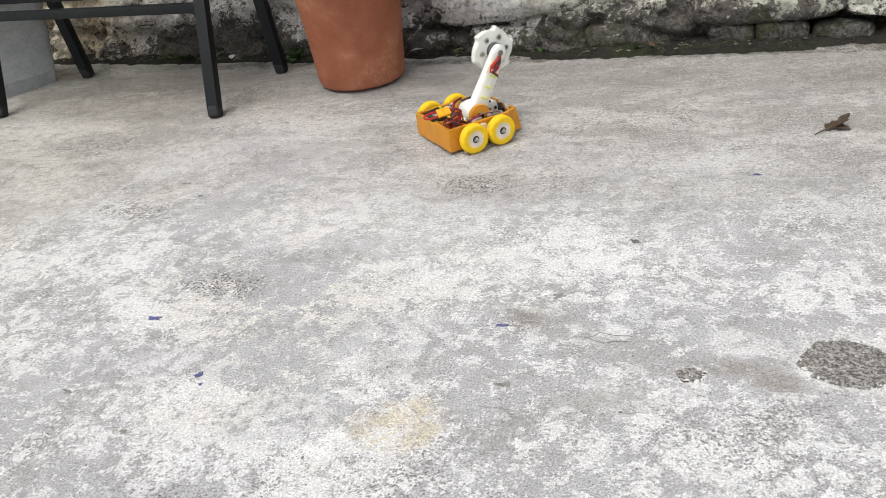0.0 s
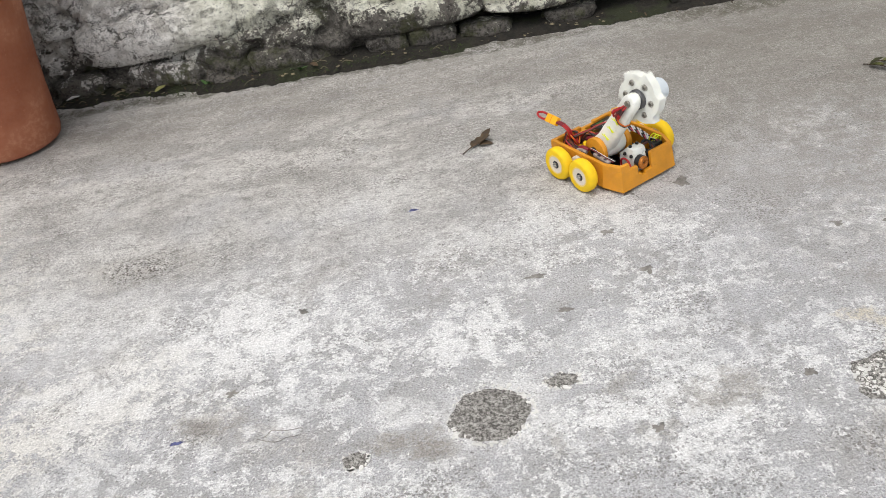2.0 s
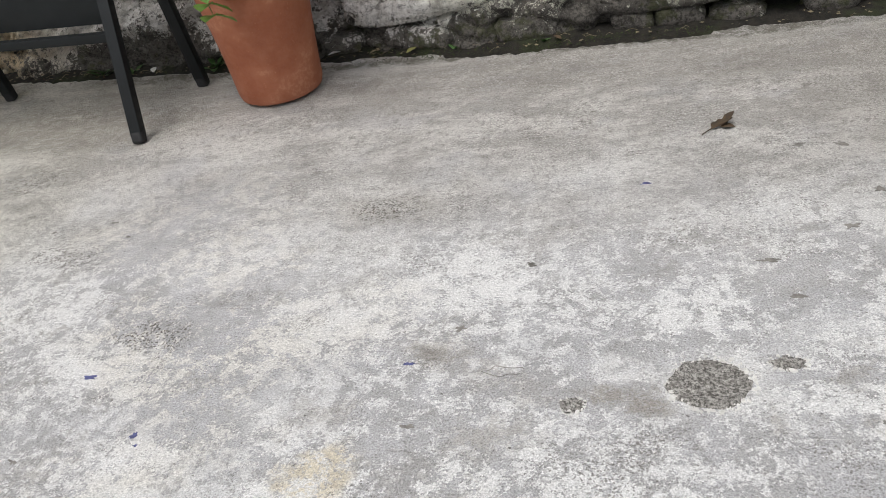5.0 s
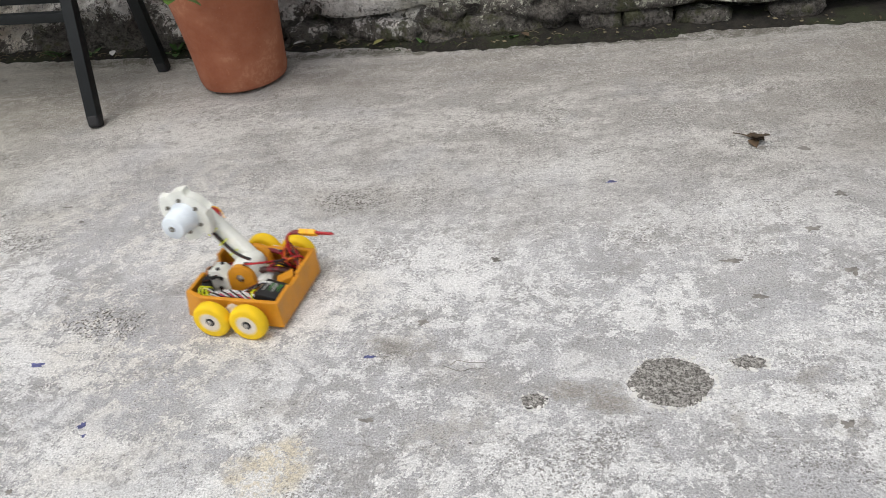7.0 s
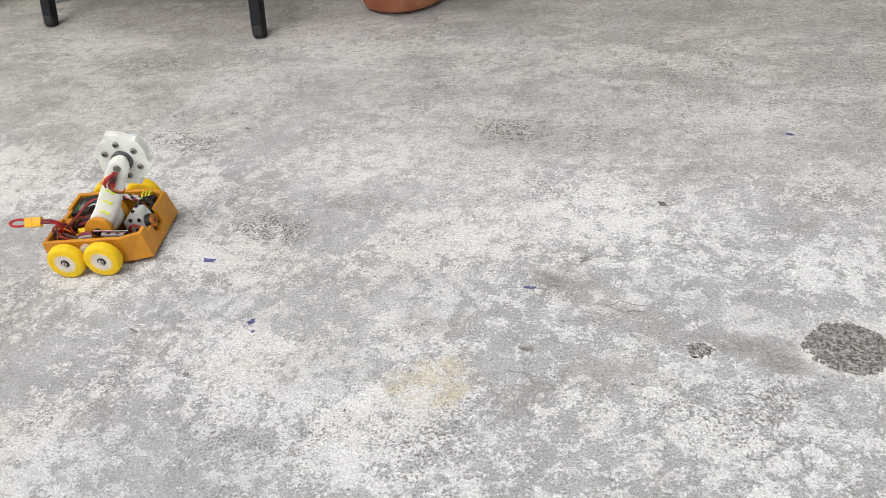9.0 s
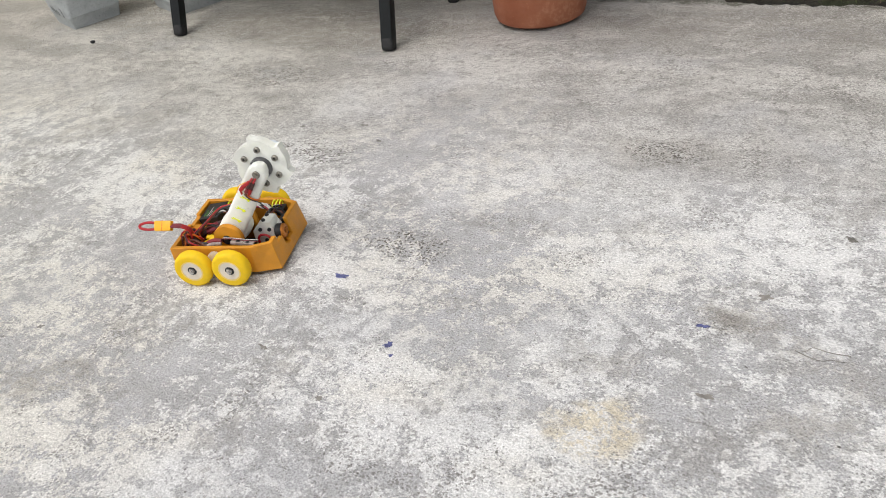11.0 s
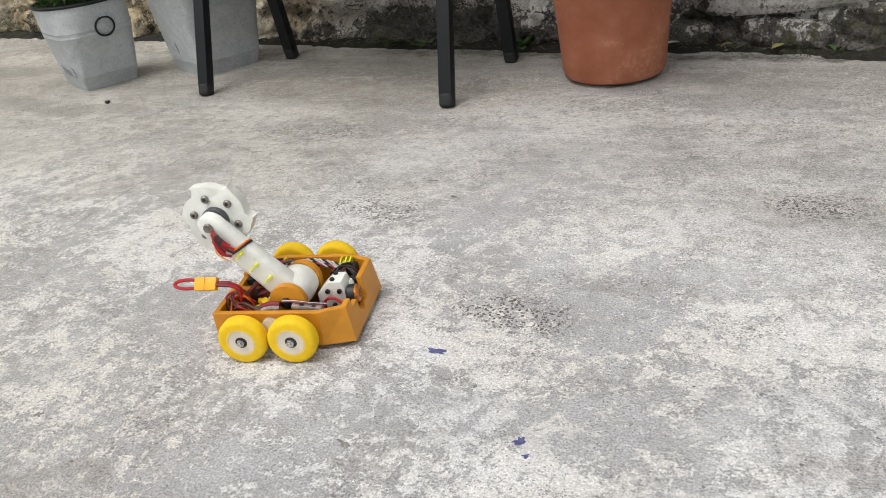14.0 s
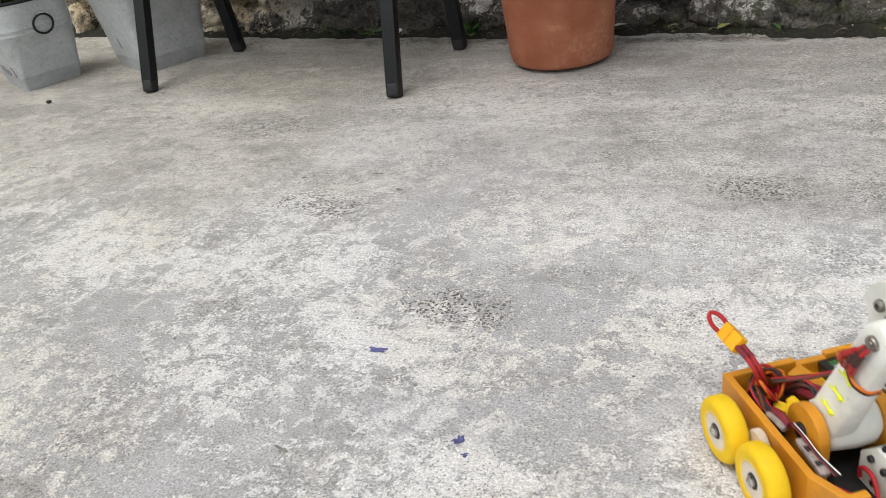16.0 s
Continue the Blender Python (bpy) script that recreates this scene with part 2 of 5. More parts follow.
        pit = m if pit is None else n.math("MAXIMUM", pit, m)
    holes = n.step(n.voro(n.vmath("ADD", p, n.vmath("MULTIPLY", n.noise(p, 120, 2, col=True), (0.012, 0.008, 0))), 260), 0.46, 0.3)
    few = n.step(n.noise(p, 70, 4, 0.65), 0.36, 0.44)
    holes = n.math("MULTIPLY", holes, few)
    col = n.mix(n.math("MULTIPLY", n.math("MULTIPLY", holes, pit), 0.95), col, (0.10, 0.085, 0.068))
    # the same pits, thinly spread over the whole yard
    sparse = n.math("MULTIPLY", holes, n.step(n.noise(n.vmath("ADD", p, (9.1, 4.4, 0)), 7.5, 5, 0.65), 0.52, 0.64, 0, 0.7))
    col = n.mix(sparse, col, (0.17, 0.155, 0.14))
    # single dark specks everywhere
    bent = n.vmath("ADD", p, n.vmath("MULTIPLY", n.noise(p, 240, 3, 0.6, col=True), (0.006, 0.004, 0)))
    speck = n.math("MULTIPLY", n.step(n.voro(bent, 115), 0.18, 0.08), n.step(n.noise(p, 33, 3, 0.6), 0.52, 0.60))
    col = n.mix(n.math("MULTIPLY", speck, 0.75), col, (0.10, 0.09, 0.08))
    dots = n.math("MULTIPLY", n.step(n.voro(n.vmath("ADD", bent, (3.3, 1.7, 0)), 52), 0.11, 0.05), n.step(n.noise(p, 21, 3, 0.6), 0.52, 0.60))
    col = n.mix(n.math("MULTIPLY", dots, 0.85), col, (0.09, 0.08, 0.07))
    speck2 = n.math("MULTIPLY", n.step(n.voro(bent, 240), 0.28, 0.15), n.step(n.noise(p, 11, 4, 0.65), 0.42, 0.58))
    col = n.mix(n.math("MULTIPLY", speck2, 0.7), col, (0.16, 0.15, 0.135))
    grain = n.mix(n.step(grit, 0.38, 0.62), (1.18, 1.18, 1.18), (0.80, 0.80, 0.805))
    col = n.mix(1.0, col, grain, "MULTIPLY")
    # ochre dust at the chair's end of the yard
    dust = n.step(n.math("ADD", sep.outputs[0], n.math("MULTIPLY", big, 0.8)), -0.25, -0.95)
    col = n.mix(dust, col, n.mix(1.0, col, (1.0, 1.0, 0.95), "MULTIPLY"))
    rough_part = n.step(near, 0.0, 1.0, 1.0, 0.30)
    h = n.math("MULTIPLY", n.math("SUBTRACT", n.math("ADD", n.math("MULTIPLY", strokes, 0.4), fine), n.math("ADD", n.step(pock, 0.5, 0.64, 0, 0.35), n.math("MULTIPLY", grains, 0.5))), rough_part)
    h = n.math("ADD", h, n.step(flk, 0.516, 0.494, 0, 0.10))
    h = n.math("SUBTRACT", h, n.math("MULTIPLY", holes, n.math("MAXIMUM", n.math("MULTIPLY", pit, 0.5), 0.12)))
    n.bump(h, 0.8, 0.005)
    return n.out(col, n.step(fine, 0.3, 0.7, 0.78, 0.95))


def old_wall():
    n = Nodes("flaking limewash over rubble")
    p = n.pos()
    sep = n.node("ShaderNodeSeparateXYZ")
    n.put(sep.inputs[0], p)
    z = sep.outputs[2]
    a = n.noise(p, 5, 6, 0.65)
    b = n.noise(p, 24, 10, 0.78, dist=0.5)
    c = n.noise(p, 130, 8, 0.76)
    lime = n.mix(n.step(b, 0.42, 0.55), (0.60, 0.57, 0.535), (0.90, 0.875, 0.85))
    pale = n.mix(n.step(b, 0.42, 0.55), (0.60, 0.595, 0.49), (0.86, 0.85, 0.74))
    lime = n.mix(n.step(sep.outputs[0], -0.45, -0.2), lime, pale)
    warm = n.mix(n.step(n.noise(p, 7, 5, 0.6), 0.36, 0.6), (0.60, 0.47, 0.29), (0.84, 0.76, 0.60))
    lime = n.mix(n.step(sep.outputs[0], -1.3, -1.75), lime, warm)
    dark = n.mix(n.step(c, 0.36, 0.66), (0.03, 0.027, 0.023), (0.235, 0.215, 0.19))
    k = n.math("ADD", n.math("MULTIPLY", a, 0.32), n.math("ADD", n.math("MULTIPLY", b, 0.40), n.math("MULTIPLY", c, 0.28)))
    # black lichen grows in patches, thicker where the damp rises
    rise = n.math("MULTIPLY", n.step(n.math("ADD", z, n.math("MULTIPLY", a, -0.14)), 0.07, -0.05, 0, 0.13), n.step(sep.outputs[0], -1.9, -1.1, 0.25, 1.0))
    # the stretch behind pot and chair is set a little darker
    damp = n.math("ADD", n.math("ADD", k, rise), n.math("MULTIPLY", n.step(sep.outputs[0], -0.55, -0.75), n.step(sep.outputs[0], -1.6, -1.3, 0, 0.035)))
    col = n.mix(n.step(damp, 0.556, 0.578), lime, dark)
    wq = n.vmath("ADD", p, n.vmath("MULTIPLY", n.noise(p, 14, 6, 0.7, col=True), (0.16, 0.16, 0.16)))
    crk = n.voro(n.vmath("MULTIPLY", wq, (1.0, 1.0, 1.9)), 6.0, "DISTANCE_TO_EDGE")
    crk2 = n.voro(n.vmath("MULTIPLY", wq, (1.0, 1.0, 1.6)), 27, "DISTANCE_TO_EDGE")
    col = n.mix(n.math("MULTIPLY", n.step(crk, 0.035, 0.008), n.step(n.noise(p, 8, 4, 0.6), 0.42, 0.54, 0, 0.9)), col, (0.04, 0.035, 0.03))
    col = n.mix(n.math("MULTIPLY", n.step(crk2, 0.09, 0.02), n.step(a, 0.46, 0.60, 0, 0.6)), col, (0.07, 0.062, 0.053))
    moss = n.mix(n.step(c, 0.3, 0.7), (0.030, 0.034, 0.012), (0.10, 0.105, 0.045))
    mm = n.math("ADD", n.noise(p, 9, 6, 0.7), n.step(z, 0.12, 0.0, 0, 0.13))
    mm = n.math("ADD", mm, n.step(sep.outputs[0], -0.5, -0.3, -0.05, 0.0))
    col = n.mix(n.step(mm, 0.60, 0.68, 0, 0.8), col, moss)
    col = n.mix(n.math("MULTIPLY", n.step(c, 0.56, 0.60), 0.6), col, (0.085, 0.076, 0.066))
    chipk = n.noise(n.vmath("MULTIPLY", p, (1.0, 1.0, 1.6)), 46, 8, 0.78, dist=1.2)
    col = n.mix(n.math("MULTIPLY", n.step(chipk, 0.56, 0.60), 0.5), col, (0.06, 0.053, 0.045))
    n.bump(n.math("ADD", n.math("MULTIPLY", b, 1.0), n.math("ADD", n.math("MULTIPLY", c, 0.7), n.math("SUBTRACT", n.step(crk, 0.0, 0.05, 0, 0.4), n.step(chipk, 0.53, 0.6, 0, 0.5)))), 0.8, 0.015)
    return n.out(col, 0.93)


def soil():
    n = Nodes("damp soil and moss")
    p = n.pos()
    f = n.noise(p, 60, 6, 0.7)
    g = n.noise(p, 9, 5, 0.6)
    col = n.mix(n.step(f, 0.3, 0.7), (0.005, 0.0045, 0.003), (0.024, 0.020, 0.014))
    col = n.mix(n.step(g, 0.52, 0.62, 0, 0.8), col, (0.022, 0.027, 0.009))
    n.bump(f, 0.8, 0.008)
    return n.out(col, 0.95)


def aggregate():
    n = Nodes("exposed aggregate")
    p = n.pos()
    f = n.noise(p, 300, 5, 0.75)
    g = n.noise(p, 900, 2, 0.6)
    h = n.noise(p, 60, 5, 0.65)
    col = n.mix(n.step(f, 0.40, 0.62), (0.085, 0.079, 0.071), (0.50, 0.48, 0.45))
    col = n.mix(n.step(h, 0.45, 0.65, 0, 0.4), col, (0.20, 0.188, 0.17))
    col = n.mix(n.step(n.noise(p, 130, 5, 0.7), 0.58, 0.64, 0, 0.75), col, (0.62, 0.605, 0.57))
    col = n.mix(n.step(g, 0.6, 0.7, 0, 0.7), col, (0.07, 0.065, 0.06))
    n.bump(f, 1.0, 0.003)
    return n.out(col, 0.9)


def terracotta():
    n = Nodes("terracotta")
    p = n.obj()
    f = n.noise(p, 130, 5, 0.6)
    g = n.noise(p, 9, 5, 0.6)
    col = n.mix(n.step(g, 0.35, 0.65), (0.25, 0.076, 0.034), (0.335, 0.122, 0.062))
    col = n.mix(n.math("MULTIPLY", n.step(g, 0.54, 0.62), n.step(f, 0.46, 0.56, 0, 0.5)), col, (0.46, 0.21, 0.12))
    col = n.mix(n.step(f, 0.62, 0.78, 0, 0.4), col, (0.58, 0.31, 0.19))
    ring = n.node("ShaderNodeTexWave")
    ring.bands_direction = "Z"
    n.put(ring.inputs["Vector"], p)
    ring.inputs["Scale"].default_value = 14.0
    ring.inputs["Distortion"].default_value = 2.0
    col = n.mix(n.math("MULTIPLY", ring.outputs["Fac"], 0.16), col, (0.30, 0.09, 0.04))
    n.bump(n.math("ADD", f, n.math("MULTIPLY", ring.outputs["Fac"], 0.6)), 0.25, 0.002)
    return n.out(col, n.step(f, 0.3, 0.7, 0.7, 0.88))


def zinc():
    n = Nodes("galvanised zinc")
    p = n.obj()
    f = n.noise(p, 40, 7, 0.7, dist=0.6)
    g = n.noise(p, 150, 4, 0.6)
    col = n.mix(n.step(f, 0.3, 0.7), (0.37, 0.395, 0.40), (0.49, 0.515, 0.52))
    col = n.mix(n.step(g, 0.54, 0.66, 0, 0.45), col, (0.27, 0.285, 0.29))
    col = n.mix(n.step(n.noise(p, 300, 5, 0.7), 0.58, 0.66, 0, 0.5), col, (0.18, 0.18, 0.175))
    n.bump(f, 0.12, 0.003)
    return n.out(col, n.step(f, 0.3, 0.7, 0.5, 0.68), 0.2)


M_FLOOR, M_WALL, M_SOIL, M_AGG = concrete_floor(), old_wall(), soil(), aggregate()
M_POT, M_ZINC = terracotta(), zinc()
M_IRON = plain("dark painted metal", (0.010, 0.012, 0.013), 0.5, 0.0, 0.2, 80, 0.06)
M_IRON.node_tree.nodes["Principled BSDF"].inputs["Specular IOR Level"].default_value = 0.25
M_FOOT = plain("black rubber", (0.012, 0.012, 0.013), 0.7, 0.0, 0.2, 120, 0.1)
M_ORANGE = printed("orange plastic", (0.63, 0.265, 0.016))
M_YELLOW = plain("yellow rubber", (0.84, 0.545, 0.005), 0.72, 0.0, 0.08, 90, 0.12)
M_WHITE = printed("milky plastic", (0.80, 0.81, 0.75), 0.25)
M_CAP = printed("bluish white plastic", (0.72, 0.78, 0.83), 0.15)
M_RIM = plain("ivory plastic", (0.74, 0.66, 0.55), 0.5, 0.0, 0.08, 90, 0.04)
M_RIMEDGE = plain("yellowed ivory plastic", (0.84, 0.62, 0.22), 0.6, 0.0, 0.08, 90, 0.04)
M_SCREW = plain("dark steel", (0.24, 0.225, 0.195), 0.38, 0.75, 0.15, 200, 0.05)
M_STEEL = plain("steel", (0.52, 0.50, 0.47), 0.32, 0.9, 0.12, 200, 0.05)
M_BELL = plain("dark grey metal", (0.11, 0.11, 0.115), 0.38, 0.6, 0.2, 120, 0.05)
M_BLACK = plain("black plastic", (0.014, 0.014, 0.015), 0.45, 0.0, 0.2, 120, 0.05)
M_DARKTAPE = plain("shrink tube", (0.055, 0.018, 0.016), 0.4, 0.0, 0.2, 120, 0.05)
M_WINE = plain("wine shrink tube", (0.20, 0.02, 0.03), 0.35, 0.0, 0.2, 120, 0.05)
M_RED = plain("red wire", (0.40, 0.013, 0.018), 0.4, 0.0, 0.12, 120, 0.04)
M_BROWN = plain("brown wire", (0.10, 0.025, 0.010), 0.45, 0.0, 0.15, 120, 0.04)
M_OWIRE = plain("orange wire", (0.70, 0.16, 0.012), 0.42, 0.0, 0.12, 120, 0.04)
M_WWIRE = plain("white wire", (0.70, 0.70, 0.68), 0.45, 0.0, 0.08, 120, 0.04)
M_PINK = plain("pink wire", (0.50, 0.06, 0.11), 0.45, 0.0, 0.1, 120, 0.04)
M_TIE = plain("fluorescent yellow tie", (0.80, 0.86, 0.015), 0.4, 0.0, 0.05, 120, 0.03)
M_CONN = plain("yellow connector plastic", (0.86, 0.42, 0.008), 0.42, 0.0, 0.08, 120, 0.04)
M_GREEN = plain("green print", (0.07, 0.38, 0.06), 0.5, 0.0, 0.1, 120, 0.0)
M_CLEAR = plain("clear shrink", (0.30, 0.25, 0.23), 0.25, 0.0, 0.3, 160, 0.1)
M_COPPER = plain("motor windings", (0.48, 0.17, 0.025), 0.35, 0.5, 0.25, 300, 0.2)
M_LEAF = plain("green leaf", (0.055, 0.125, 0.028), 0.5, 0.0, 0.35, 90, 0.15)
M_PLANT = plain("fresh green leaf", (0.12, 0.235, 0.045), 0.5, 0.0, 0.3, 90, 0.15)
M_LEAF2 = plain("grey-green leaf", (0.075, 0.125, 0.045), 0.6, 0.0, 0.35, 90, 0.15)
M_OLIVE = plain("olive leaf", (0.115, 0.125, 0.035), 0.55, 0.0, 0.35, 90, 0.15)
M_DULL = plain("dull dark leaf", (0.06, 0.062, 0.024), 0.6, 0.0, 0.35, 90, 0.15)
M_MOSS = plain("moss", (0.032, 0.042, 0.012), 0.9, 0.0, 0.4, 120, 0.2)
M_DRY = plain("dry brown leaf", (0.085, 0.055, 0.03), 0.8, 0.0, 0.4, 120, 0.3)
M_STRAW = plain("straw", (0.22, 0.18, 0.11), 0.8, 0.0, 0.3, 120, 0.2)
M_PALE = plain("pale chip", (0.74, 0.73, 0.70), 0.7, 0.0, 0.12, 120, 0.1)
M_YLEAF = plain("yellowed leaf", (0.26, 0.25, 0.085), 0.6, 0.0, 0.25, 120, 0.15)
M_BLUE = plain("blue paint fleck", (0.10, 0.11, 0.26), 0.6, 0.0, 0.4, 200, 0.1)
M_CHIP = plain("dirt in worn concrete", (0.24, 0.226, 0.207), 0.95, 0.0, 0.32, 160, 0.3)
M_INK = plain("stamped ink", (0.12, 0.125, 0.13), 0.7, 0.0, 0.3, 300, 0.0)


# ---- mesh helpers ----
def part(name, bm, material, parent=None, label="", smooth=35):
    """Links a bmesh as one mesh object under a thing or a part."""
    me = bpy.data.meshes.new(name)
    bmesh.ops.recalc_face_normals(bm, faces=bm.faces)
    bm.to_mesh(me)
    bm.free()
    for m in material if isinstance(material, (list, tuple)) else (material,):
        me.materials.append(m)
    if smooth:
        for f in me.polygons:
            f.use_smooth = True
        me.set_sharp_from_angle(angle=radians(smooth))
    ob = new(name, me)
    if parent:
        ob.parent = parent
    if label:
        ob["label"] = label
    return ob


def twin(ob, m, parent):
    """Another object on the same mesh."""
    o = new(ob.name.split(".")[0], ob.data)
    o.parent = parent
    o.matrix_basis = m
    if "label" in ob:
        o["label"] = ob["label"]
    return o


def thing(name, m, label, category, group="", kind=""):
    e = new(name)
    e.empty_display_size = 0.02
    e.matrix_basis = m
    return tagged(e, label, category, group, kind)


def box(lo, hi, bevel=0.0, bm=None, segs=2):
    own = bm is None
    b = bmesh.new()
    bmesh.ops.create_cube(b, size=1.0)
    lo, hi = Vector(lo), Vector(hi)
    for v in b.verts:
        v.co = Vector([(lo[i] + hi[i]) / 2 + v.co[i] * (hi[i] - lo[i]) for i in range(3)])
    if bevel:
        bmesh.ops.bevel(b, geom=b.edges[:], offset=bevel, segments=segs, affect="EDGES", profile=0.6)
    return b if own else merge(bm, b)


def merge(bm, other, m=None):
    me = bpy.data.meshes.new("tmp")
    if m is not None:
        bmesh.ops.transform(other, matrix=m, verts=other.verts)
    other.to_mesh(me)
    other.free()
    bm.from_mesh(me)
    bpy.data.meshes.remove(me)
    return bm


def lathe(profile, segs=40, axis="z"):
    """Turned body from (radius, height) pairs."""
    bm = bmesh.new()
    rings = []
    for r, h in profile:
        if r < 1e-6:
            rings.append([bm.verts.new((0, 0, h))])
        else:
            rings.append([bm.verts.new((r * math.cos(2 * math.pi * i / segs), r * math.sin(2 * math.pi * i / segs), h)) for i in range(segs)])
    for a, b in zip(rings, rings[1:]):
        for i in range(segs):
            j = (i + 1) % segs
            q = [a[i % len(a)], a[j % len(a)], b[j % len(b)], b[i % len(b)]]
            q = list(dict.fromkeys(q))
            if len(q) > 2:
                bm.faces.new(q)
    if axis == "y":
        bmesh.ops.transform(bm, matrix=Matrix.Rotation(radians(-90), 4, "X"), verts=bm.verts)
    if axis == "x":
        bmesh.ops.transform(bm, matrix=Matrix.Rotation(radians(90), 4, "Y"), verts=bm.verts)
    return bm


def smooth_line(pts, n=8, closed=False):
    pts = [Vector(p) for p in pts]
    out = []
    k = len(pts)
    for i in range(k if closed else k - 1):
        p0 = pts[(i - 1) % k] if closed or i else pts[0]
        p1, p2 = pts[i], pts[(i + 1) % k]
        p3 = pts[(i + 2) % k] if closed or i + 2 < k else pts[-1]
        for j in range(n):
            u = j / n
            out.append(0.5 * (2 * p1 + (p2 - p0) * u + (2 * p0 - 5 * p1 + 4 * p2 - p3) * u * u + (3 * p1 - p0 - 3 * p2 + p3) * u ** 3))
    if not closed:
        out.append(pts[-1])
    return out


def tube(pts, r, segs=8, n=8, bm=None, closed=False, taper=1.0):
    """A wire or rod of radius r along a smooth line."""
    own = bm or bmesh.new()
    line = smooth_line(pts, n, closed) if n else [Vector(p) for p in pts]
    rings = []
    ref = Vector((0.13, 0.27, 0.95)).normalized()
    for i, p in enumerate(line):
        a = line[i - 1] if i or closed else p
        b = line[(i + 1) % len(line)] if i + 1 < len(line) or closed else p
        t = (b - a).normalized()
        u = t.cross(ref)
        if u.length < 1e-3:
            u = t.orthogonal()
        u.normalize()
        w = t.cross(u)
        rr = r * (1 + (taper - 1) * i / max(1, len(line) - 1))
        rings.append([own.verts.new(p + rr * (math.cos(2 * math.pi * k / segs) * u + math.sin(2 * math.pi * k / segs) * w)) for k in range(segs)])
    m = len(rings)
    for i in range(m if closed else m - 1):
        a, b = rings[i], rings[(i + 1) % m]
        for k in range(segs):
            own.faces.new((a[k], a[(k + 1) % segs], b[(k + 1) % segs], b[k]))
    if not closed:
        own.faces.new(rings[0][::-1])
        own.faces.new(rings[-1])
    return own


def prism(outline, lo, hi, bevel=0.0, axis="z"):
    """A plate: outline in two axes, from lo to hi along the third."""
    bm = bmesh.new()
    def at(u, v, h):
        return {"z": (u, v, h), "y": (u, h, v), "x": (h, u, v)}[axis]
    a = [bm.verts.new(at(u, v, lo)) for u, v in outline]
    b = [bm.verts.new(at(u, v, hi)) for u, v in outline]
    n = len(a)
    fa, fb = bm.faces.new(a[::-1]), bm.faces.new(b)
    for i in range(n):
        bm.faces.new((a[i], a[(i + 1) % n], b[(i + 1) % n], b[i]))
    if bevel:
        ed = [e for f in (fa, fb) for e in f.edges]
        bmesh.ops.bevel(bm, geom=ed, offset=bevel, segments=2, affect="EDGES", profile=0.6)
    return bm


def leaf_blade(bm, base, tip, width, droop=0.0, up=(0, 0, 1), mat=0):
    """One bent leaf: three spans wide at the middle, folded along its rib."""
    base, tip, up = Vector(base), Vector(tip), Vector(up)
    d = tip - base
    side = d.cross(up)
    if side.length < 1e-6:
        side = d.orthogonal()
    side.normalize()
    nrm = side.cross(d).normalized()
    rows = []
    for u, w in ((0.0, 0.12), (0.28, 0.8), (0.58, 1.0), (0.85, 0.55), (1.0, 0.03)):
        c = base + d * u + nrm * (-droop * u * u)
        rows.append([bm.verts.new(c - side * width * w / 2 + nrm * width * 0.12 * w), bm.verts.new(c), bm.verts.new(c + side * width * w / 2 + nrm * width * 0.12 * w)])
    for a, b in zip(rows, rows[1:]):
        for i in range(2):
            f = bm.faces.new((a[i], a[i + 1], b[i + 1], b[i]))
            f.material_index = mat


def grid_mesh(name, verts, nx, ny, material, smooth=True):
    faces = [(j * nx + i, j * nx + i + 1, (j + 1) * nx + i + 1, (j + 1) * nx + i) for j in range(ny - 1) for i in range(nx - 1)]
    me = bpy.data.meshes.new(name)
    me.from_pydata(verts, [], faces)
    me.materials.append(material)
    if smooth:
        for f in me.polygons:
            f.use_smooth = True
    return new(name, me)


def blob(cx, cy, rx, ry, turn=0, z=0.0008, k=22, rough=0.25, seed=0.0, bm=None):
    """A thin irregular flat patch on the floor."""
    bm = bm or bmesh.new()
    ring, inner = [], []
    c, s = math.cos(radians(turn)), math.sin(radians(turn))
    for i in range(k):
        a = 2 * math.pi * i / k
        q = 1 + rough * 2 * (noise.noise((math.cos(a) * 1.4 + seed, math.sin(a) * 1.4 - seed * 0.7, seed * 2.3))) + rough * 0.8 * noise.noise((math.cos(a) * 5 + seed, math.sin(a) * 5, seed))
        x, y = rx * q * math.cos(a), ry * q * math.sin(a)
        ring.append(bm.verts.new((cx + c * x - s * y, cy + s * x + c * y, 0.0002)))
        x, y = x * 0.9, y * 0.9
        inner.append(bm.verts.new((cx + c * x - s * y, cy + s * x + c * y, z)))
    for i in range(k):
        j = (i + 1) % k
        bm.faces.new((ring[i], ring[j], inner[j], inner[i]))
    bm.faces.new(inner)
    return bm


# ---- floor and wall ----
def wall_base(x):
    """The line along which the yard meets the wall."""
    xs = (-6.0, -2.85, -1.6, -1.3, -0.94, -0.57, -0.27, 0.3, 0.7, 6.0)
    ys = (2.72, 2.37, 2.235, 2.19, 2.155, 2.13, 2.10, 2.085, 2.08, 2.05)
    return float(np.interp(x, xs, ys))


def build_floor():
    bm = bmesh.new()
    bmesh.ops.create_grid(bm, x_segments=40, y_segments=40, size=25.0)
    ob = part("floor", bm, M_FLOOR, smooth=0)
    return tagged(ob, "weathered grey concrete yard, flaked and stained", "floor", kind="structure")


